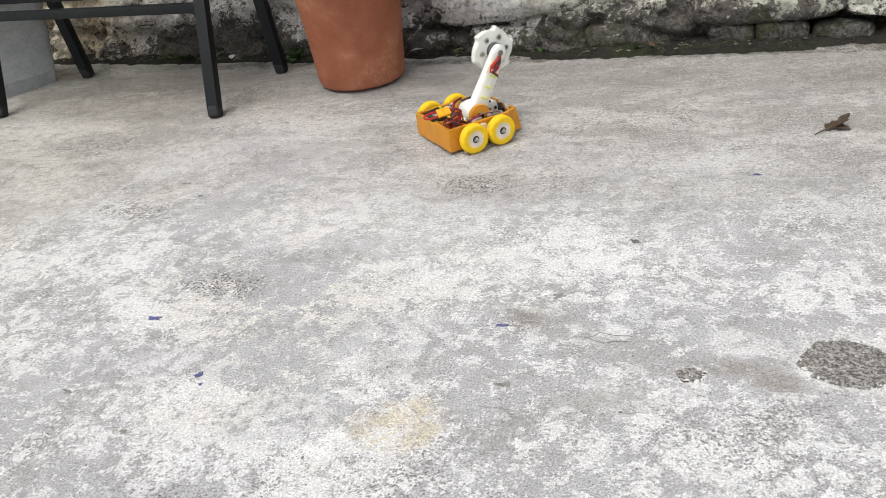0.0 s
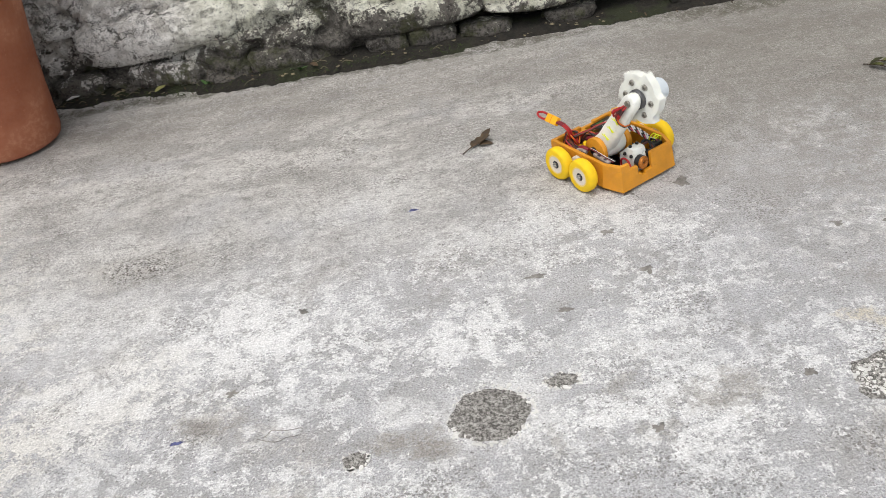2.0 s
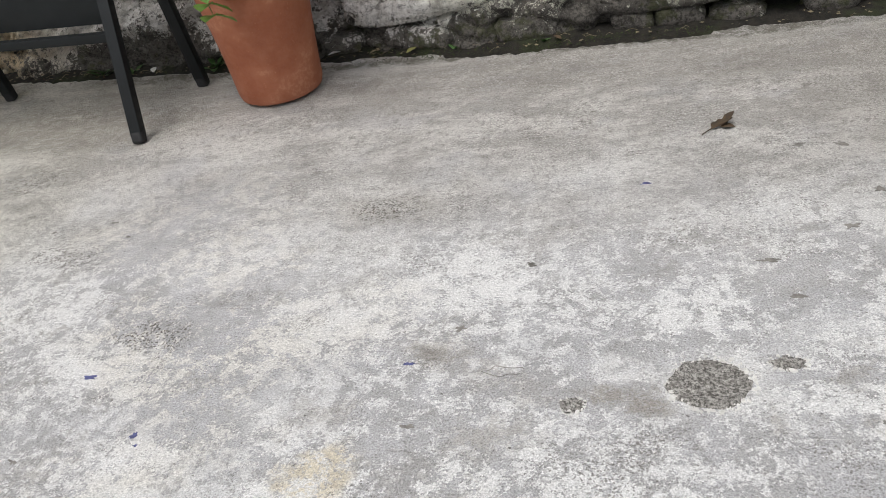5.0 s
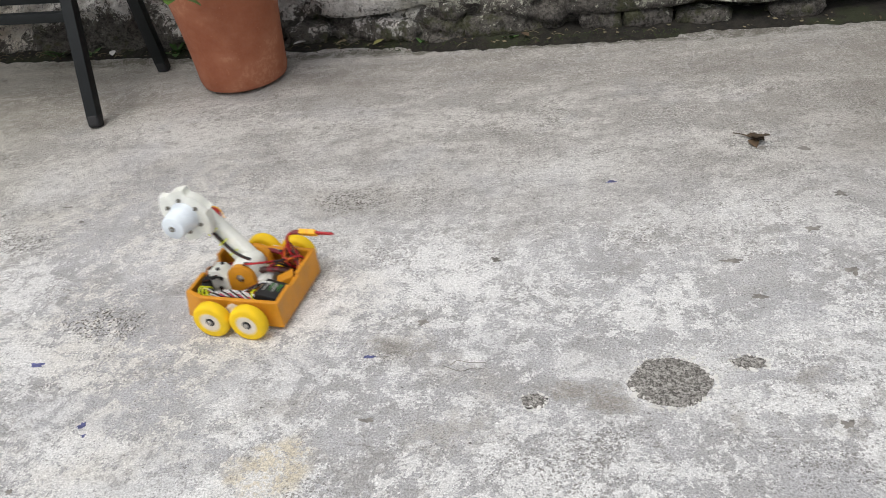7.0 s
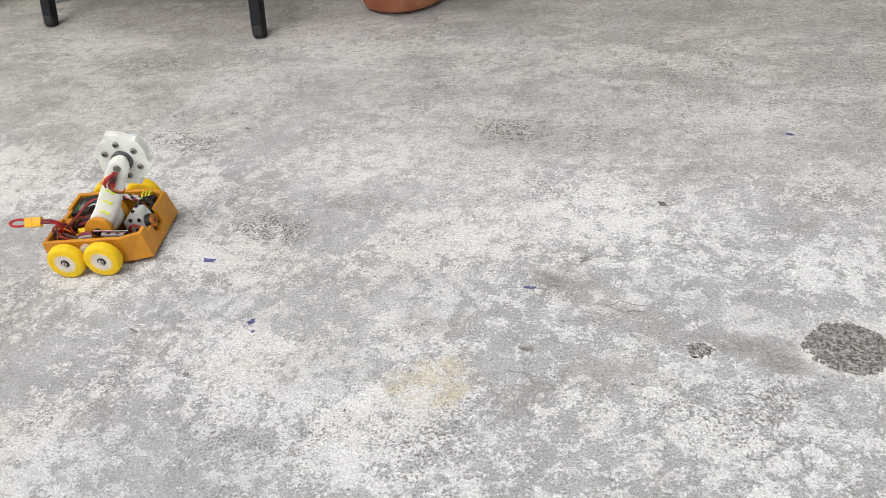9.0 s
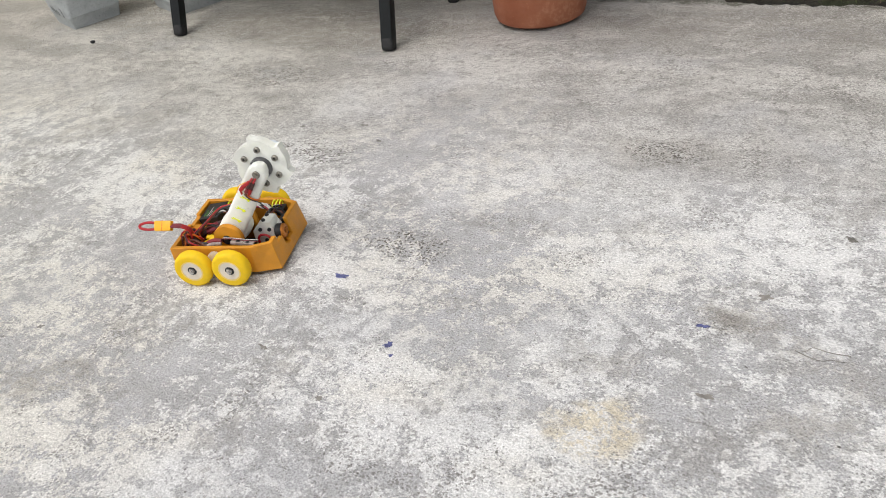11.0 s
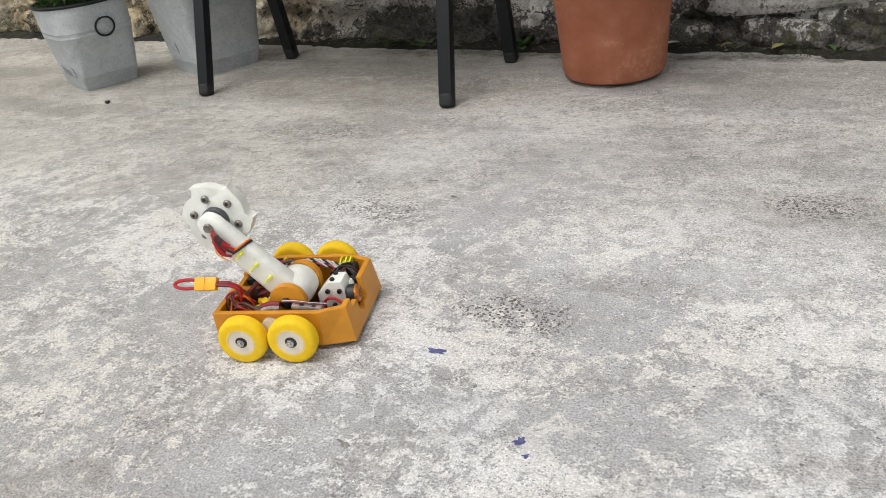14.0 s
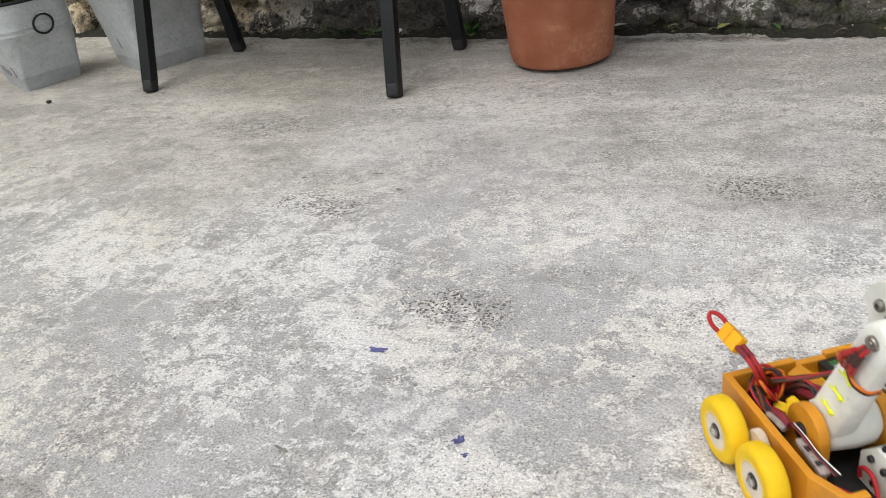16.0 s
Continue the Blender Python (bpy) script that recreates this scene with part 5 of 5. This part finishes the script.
    for a in range(6):
        part("spoke", tube([(0.0128, 0.002 * math.cos(a * 1.047), 0.002 * math.sin(a * 1.047)), (0.0132, 0.006 * math.cos(a * 1.047), 0.006 * math.sin(a * 1.047))], 0.0012, 6, 2), M_COPPER, mo)
    # black sheet added to paint in the shade on the tray's bottom
    block("tray_shade", (-0.031, -0.056, 0.0098), (0.09, 0.056, 0.0125), 0.0, M_BLACK, "black sheet standing in for the shade at the tray's bottom")
    rx = part("receiver", box((-0.0165, -0.019, -0.007), (0.0165, 0.019, 0.007), 0.0012), M_BLACK, rob, "black radio receiver with green and white print")
    rx.matrix_basis = pose(-0.0145, 0.033, 0.0395, 5, -10, -4)
    for x0, y0, y1, m in ((-0.010, -0.013, 0.006, M_GREEN), (-0.0068, -0.013, 0.001, M_GREEN), (-0.0036, -0.013, 0.010, M_WWIRE), (-0.0006, -0.013, 0.002, M_WWIRE), (0.0024, -0.012, 0.008, M_GREEN), (0.0056, -0.012, -0.003, M_WWIRE), (0.009, -0.013, 0.011, M_WWIRE)):
        part("print", box((x0, y0, 0.0070), (x0 + 0.0008, y1 - 0.003, 0.0072)), m, rx)
    block("receiver_bed", (-0.0325, 0.008, 0.0125), (0.006, 0.0565, 0.031), 0.001, M_YELLOW, "yellow foam bed under the receiver")
    block("bed_edge", (0.0045, 0.012, 0.0125), (0.0095, 0.0565, 0.039), 0.001, M_YELLOW, "yellow foam edge")
    part("wedge", prism([(-0.011, -0.010), (0.012, -0.010), (0.012, 0.004), (-0.011, 0.011)], -0.009, 0.009, 0.001, "y"), M_ORANGE, rob, "orange printed wedge").matrix_basis = pose(-0.018, -0.004, 0.0335, 0, 0, 28)
    block("battery", (-0.031, -0.046, 0.0125), (0.004, -0.012, 0.028), 0.002, M_DARKTAPE, "dark wrapped battery end")
    for k, (x, y, z, a) in enumerate(((0.006, -0.026, 0.0385, 20), (0.011, -0.033, 0.040, -35), (0.002, -0.034, 0.035, 60))):
        part("foam_scrap", box((-0.008, -0.004, -0.002), (0.008, 0.004, 0.002), 0.0012), M_YELLOW, rob, "scrap of yellow foam").matrix_basis = pose(x, y, z, 12 * k, 15, a)
    for y, dz in ((-0.006, 0.0), (-0.012, -0.003)):
        part("shrink_tube", tube([(-0.018, y - 0.012, 0.0365 + dz), (-0.006, y - 0.006, 0.044 + dz), (0.010, y, 0.0485 + dz), (0.024, y + 0.004, 0.048 + dz)], 0.0034, 10, 6), M_DARKTAPE, rob, "dark red shrink tube")
        part("wire_end", tube([(-0.004, y - 0.0055, 0.045 + dz), (0.010, y, 0.0487 + dz)], 0.0037, 10, 4), M_WINE, rob)
    esc = part("speed_controller", box((0.014, -0.0535, 0.0345), (0.047, -0.0462, 0.0392), 0.0014), M_CLEAR, rob, "speed controller in clear shrink wrap")
    esc.matrix_basis = pose(0.030, 0, 0.0125, 0, 7, -1)
    for x0, x1, m in ((0.016, 0.020, M_STEEL), (0.022, 0.027, M_BLACK), (0.029, 0.034, M_STEEL), (0.036, 0.040, M_BLACK)):
        part("chip", box((x0, -0.0520, 0.0391), (x1, -0.0475, 0.0397), 0.0002), m, esc)
    part("shrink_tube", tube([(0.012, -0.0500, 0.0455), (0.022, -0.0500, 0.0495), (0.034, -0.0498, 0.0490)], 0.0030, 10, 5), M_WINE, rob, "dark red shrink tube")
    part("shrink_tube", tube([(0.014, -0.0545, 0.0445), (0.024, -0.0545, 0.0470), (0.034, -0.0535, 0.0465)], 0.0026, 10, 5), M_CLEAR, rob, "clear shrink tube")
    for k in range(3):
        part("signal_wire", tube([(0.036, -0.0500 + 0.0012 * k, 0.0520), (0.050, -0.0492 + 0.001 * k, 0.0512), (0.066, -0.0488 + 0.0012 * k, 0.0484), (0.083, -0.0455 + 0.002 * k, 0.0440)], 0.0006, 6, 5), (M_WINE, M_BLACK, M_WWIRE)[k], rob, "thin white and wine-red signal wires")
    part("wire_arc", tube([(0.070, -0.0160, 0.022), (0.0705, -0.0170, 0.030), (0.076, -0.0175, 0.0355), (0.085, -0.0175, 0.0345), (0.095, -0.0200, 0.0270)], 0.0017, 8, 6), M_RED, rob, "red wire arc")
    part("servo_plug", box((0.083, 0.030, 0.036), (0.094, 0.0475, 0.046), 0.0014), M_BLACK, rob, "black plug block")
    # twisted wires along one side
    mats = [M_WWIRE, M_BLACK, M_PINK, M_BLACK, M_WWIRE, M_BLACK]
    for strand, (dy, dz, ph) in enumerate(((0.0035, 0.0, 0.0), (-0.0032, 0.0010, 1.1), (0.0002, 0.0034, 2.3))):
        for i in range(3):
            a0 = i * 2.094 + ph
            bm = tube([(-0.014 + 0.0027 * k, 0.047 + dy + 0.0018 * math.cos(a0 + k * 1.15), 0.0448 + dz + 0.0017 * math.sin(a0 + k * 1.15) - 0.00005 * (k - 19) ** 2) for k in range(39)], 0.0010, 6, 3)
            part("twisted_wire", bm, mats[(strand * 2 + i) % 6], rob, "black, white and pink twisted wires")
    for x in (0.004, 0.074, 0.080, 0.085):
        part("cable_tie", tube([(x + 0.001 * math.sin(a), 0.047 + 0.0072 * math.cos(a), 0.0450 + 0.0062 * math.sin(a)) for a in np.linspace(0, 2 * math.pi, 13)[:-1]], 0.0010, 6, 2, closed=True), M_TIE, rob, "fluorescent yellow cable tie")
    # loose leads
    wire_run([(-0.028, -0.045, 0.03), (-0.010, -0.050, 0.050), (0.008, -0.0515, 0.046), (0.022, -0.0515, 0.047)], 0.0015, 4, 0.003, [M_RED, M_BROWN, M_DARKTAPE, M_BLACK], rob, "power_lead", 1)
    wire_run([(-0.026, -0.050, 0.025), (-0.030, -0.040, 0.048), (-0.020, -0.028, 0.052), (-0.012, -0.035, 0.034), (-0.024, -0.048, 0.030)], 0.0013, 5, 0.004, [M_RED, M_BROWN, M_OWIRE, M_BROWN, M_BLACK], rob, "power_lead", 2)
    wire_run([(-0.018, -0.030, 0.030), (-0.004, -0.020, 0.052), (0.012, -0.012, 0.046), (0.028, -0.008, 0.040)], 0.0015, 4, 0.004, [M_BROWN, M_DARKTAPE, M_RED, M_BLACK], rob, "power_lead", 3)
    wire_run([(-0.020, 0.015, 0.040), (-0.002, 0.022, 0.048), (0.010, 0.030, 0.044), (0.030, 0.040, 0.040)], 0.0011, 4, 0.004, [M_BLACK, M_WWIRE, M_BROWN, M_BLACK], rob, "signal_lead", 4)
    wire_run([(0.098, 0.016, 0.020), (0.094, 0.026, 0.043), (0.082, 0.024, 0.050), (0.078, 0.010, 0.044)], 0.0015, 3, 0.003, [M_BLACK, M_BLACK, M_BROWN], rob, "motor_wire", 5)
    wire_run([(0.070, -0.036, 0.018), (0.080, -0.040, 0.028), (0.092, -0.034, 0.028), (0.098, -0.024, 0.022)], 0.0014, 3, 0.0025, [M_RED, M_RED, M_BROWN], rob, "motor_wire", 6)
    wire_run([(0.060, 0.046, 0.030), (0.085, 0.040, 0.048), (0.098, 0.044, 0.030)], 0.0011, 4, 0.004, [M_BLACK, M_PINK, M_WWIRE, M_BLACK], rob, "motor_wire", 7)
    wire_run([(-0.024, -0.030, 0.030), (-0.018, -0.044, 0.058), (-0.006, -0.050, 0.060), (0.0, -0.042, 0.044), (-0.012, -0.034, 0.038)], 0.0013, 3, 0.003, [M_OWIRE, M_BROWN, M_RED], rob, "power_lead", 8)
    wire_run([(-0.030, -0.020, 0.036), (-0.026, -0.036, 0.052), (-0.014, -0.052, 0.050), (0.002, -0.050, 0.040)], 0.0014, 4, 0.003, [M_RED, M_OWIRE, M_BROWN, M_BLACK], rob, "power_lead", 9)
    wire_run([(0.030, 0.012, 0.068), (0.014, 0.004, 0.066), (-0.004, -0.016, 0.056), (-0.016, -0.034, 0.048)], 0.0015, 3, 0.002, [M_RED, M_BLACK, M_BROWN], rob, "motor_wire", 10)
    # tail: removable link on the battery lead
    for i, (dy, m) in enumerate(((0.0, M_RED), (0.0042, M_RED))):
        part("link_lead", tube([(-0.020, -0.042 + dy, 0.034), (-0.008, -0.050 + dy, 0.056), (-0.006, -0.056 + dy, 0.072), (-0.0150, -0.0583 + dy, 0.0785)], 0.0018, 8, 6), m, rob, "red battery lead")
        TAIL.append(part("lead_end", tube([(-0.0138, -0.0580 + dy, 0.0781), (-0.0215, -0.0585 + dy, 0.0790), (-0.0295, -0.0585 + dy, 0.0790)], 0.0023, 8, 3), M_WINE, rob, "wine-red shrink tube on the battery lead"))
    cn = part("link_connector", box((-0.078, -0.0345, 0.0555), (-0.053, -0.0205, 0.0630), 0.0014), M_CONN, rob, "yellow link connector")
    cn.matrix_basis = Matrix.Translation((-0.0400, -0.0565, 0.07925)) @ pose(0, 0, 0, 50) @ Matrix.Translation((0.0655, 0.0275, -0.05925))
    TAIL.append(cn)
    part("seam", box((-0.0664, -0.0347, 0.0553), (-0.0656, -0.0203, 0.0632)), M_OWIRE, cn)
    part("link_loop", tube([(-0.077, -0.0315, 0.059), (-0.088, -0.0325, 0.0600), (-0.098, -0.031, 0.0595), (-0.1025, -0.0275, 0.059), (-0.098, -0.024, 0.0585), (-0.088, -0.0225, 0.0585), (-0.077, -0.0235, 0.059)], 0.0019, 8, 6), M_RED, cn, "red wire loop")
    return rob, arm, spin, wheels


floor = build_floor()
wall = build_wall()
build_base(wall)
build_floor_marks()
build_pot()
build_planters()
build_chair()
build_litter()
ROBOT, ARM_PART, SPINNER, WHEELS = build_robot()

# ---- movement: seconds, x, y, heading ----
DRIVE = [
    (0.0, -0.413, 1.588, 43), (0.2, -0.354, 1.640, 8), (0.4, -0.295, 1.645, -25), (0.5, -0.268, 1.640, -30), (0.7, -0.165, 1.585, -24), (1.0, -0.011, 1.512, -10),
    (1.25, 0.12, 1.505, 0), (1.5, 0.240, 1.536, 3), (1.7, 0.325, 1.544, -31), (1.8, 0.345, 1.535, -35), (1.9, 0.376, 1.51, -44), (2.0, 0.411, 1.490, -61),
    (2.1, 0.454, 1.457, -92), (2.2, 0.483, 1.409, -138), (2.3, 0.481, 1.362, -176), (2.4, 0.433, 1.332, -217), (2.5, 0.396, 1.378, -220), (2.6, 0.373, 1.400, -212), (2.8, 0.309, 1.448, -182),
    (3.0, 0.236, 1.446, -178), (3.25, 0.02, 1.455, -172), (3.5, -0.230, 1.436, -166), (3.8, -0.554, 1.299, -148), (4.0, -0.762, 1.18, -146), (4.2, -0.96, 1.04, -144),
    (4.45, -1.16, 0.86, -110), (4.7, -1.20, 0.72, -50), (4.95, -1.06, 0.68, 10), (5.2, -0.82, 0.78, 32), (5.5, -0.45, 1.02, 33), (5.8, -0.04, 1.25, 22), (6.05, 0.24, 1.30, -30), (6.2, 0.30, 1.22, -85),
    (6.3, 0.300, 1.146, -113), (6.4, 0.266, 1.043, -136), (6.5, 0.205, 0.962, -165), (6.6, 0.100, 0.929, -192), (6.7, 0.020, 0.945, -204), (6.8, -0.091, 0.991, -211),
    (6.9, -0.218, 1.060, -206), (7.0, -0.370, 1.135, -187), (7.1, -0.474, 1.163, -171), (7.3, -0.694, 1.087, -160), (7.5, -0.771, 1.058, -172), (7.6, -0.785, 1.045, -195), (7.7, -0.796, 1.02, -228),
    (7.8, -0.81, 1.0, -250), (7.9, -0.823, 0.988, -266), (8.0, -0.838, 0.978, -283), (8.1, -0.86, 1.0, -312), (8.2, -0.879, 1.018, -336), (8.3, -0.881, 1.020, -345), (8.5, -0.882, 1.013, -347),
    (8.8, -0.884, 1.011, -346), (14.7, -0.887, 1.012, -346), (14.8, -0.880, 1.013, -345.5), (15.0, -0.796, 1.041, -345.5), (15.2, -0.656, 1.085, -345.5), (15.4, -0.550, 1.127, -348), (15.5, -0.497, 1.144, -366),
    (15.6, -0.431, 1.143, -391), (15.8, -0.333, 1.068, -419), (16.0, -0.266, 0.964, -418),
]
LIFT = [(0.0, 59), (0.25, 63), (0.5, 66), (1.0, 59), (1.5, 53), (1.8, 58), (2.1, 56), (2.4, 56), (3.0, 60), (3.5, 57), (3.8, 59), (6.3, 60), (6.5, 60), (6.75, 58), (7.0, 54), (7.5, 54), (8.2, 55.5), (8.7, 55.5), (9.6, 66), (10.5, 79), (10.8, 78.5), (10.9, 69), (11.0, 55), (11.2, 34), (11.5, 4), (11.7, 0), (11.85, 5), (12.0, 14), (12.25, 42), (12.5, 72), (12.75, 106), (13.0, 138), (13.25, 156), (13.5, 165.5), (13.65, 162), (13.8, 150), (14.0, 131), (14.25, 102), (14.5, 78), (14.8, 70), (15.0, 66), (15.2, 70), (15.4, 64.5), (15.6, 68), (15.8, 70.5), (16.0, 67)]

# how far the arm pushes the battery link down behind the tray, in degrees
SAG = [(0.0, 0), (11.6, 0), (12.0, -4), (12.5, -12), (12.85, -6), (13.0, 0), (13.1, 7), (13.2, 16), (13.3, 24), (13.4, 31), (13.5, 34), (13.6, 34), (13.7, 26), (13.8, 16), (13.9, 5), (14.0, 0), (16.0, 0)]


def glide(rows, t):
    """Smooth reading of keyed rows without overshoot."""
    T = [r[0] for r in rows]
    n = len(rows)
    i = max(0, min(n - 2, int(np.searchsorted(T, t, side="right")) - 1))
    h = T[i + 1] - T[i]
    u = (t - T[i]) / h
    out = []
    for k in range(1, len(rows[0])):
        def d(a):
            return (rows[a + 1][k] - rows[a][k]) / (T[a + 1] - T[a])
        def m(j):
            if j == 0:
                return d(0)
            if j == n - 1:
                return d(n - 2)
            a, b = d(j - 1), d(j)
            if a * b <= 0:
                return 0.0
            return 2 * a * b / (a + b)
        out.append((2 * u ** 3 - 3 * u ** 2 + 1) * rows[i][k] + (u ** 3 - 2 * u ** 2 + u) * h * m(i) + (3 * u ** 2 - 2 * u ** 3) * rows[i + 1][k] + (u ** 3 - u ** 2) * h * m(i + 1))
    return out


def motions():
    times = [i / FPS for i in range(int(16 * FPS) + 1)]
    poses = [glide(DRIVE, t) for t in times]
    lifts = [glide(LIFT, t)[0] for t in times]
    # the dry leaf is swept aside as the robot drives by
    walk(DRY_LEAF[0], [(0.0, pose(0.228, 1.602, 0)), (5.75, pose(0.228, 1.602, 0)), (5.9, pose(0.27, 1.59, 0.012, 0, 0, -40)), (6.1, pose(0.333, 1.546, 0, 0, 0, -82)), (16.0, pose(0.333, 1.546, 0, 0, 0, -82))])
    walk(ROBOT, [(t, pose(x, y, 0, 0, 0, a)) for t, (x, y, a) in zip(times, poses)])
    walk(ARM_PART, [(t, pose(PX, 0, PZ, 0, -f, 0)) for t, f in zip(times, lifts)])
    at, back = Matrix.Translation(HINGE), Matrix.Translation(-Vector(HINGE))
    for piece in TAIL:
        rest = piece.matrix_basis.copy()
        walk(piece, [(t, at @ pose(0, 0, 0, 0, -glide(SAG, t)[0], 0) @ back @ rest) for t in times])
    # the spinner runs fast in the first seconds, then coasts to rest
    turns = [88.0 if t < 3.9 else 88.0 * max(0.0, (6.0 - t) / 2.1) for t in times]
    turn, rows = -10.0 - sum(turns), []
    for t, f, more in zip(times, lifts, turns):
        a = radians(f)
        rows.append((t, pose(PX + ARM * math.cos(a), 0, PZ + ARM * math.sin(a), 0, -f - turn, 0)))
        turn += more
    walk(SPINNER, rows)
    for w, wx, wy in WHEELS:
        roll, rows, last = 0.0, [], None
        for t, (x, y, a) in zip(times, poses):
            c, s = math.cos(radians(a)), math.sin(radians(a))
            p = Vector((x - s * wy, y + c * wy))
            if last is not None:
                step = math.degrees((p - last).dot(Vector((c, s))) / W_R)
                roll += max(-75.0, min(75.0, step))
            last = p
            rows.append((t, pose(wx, wy, W_R, 0, roll, 0)))
        walk(w, rows)


motions()
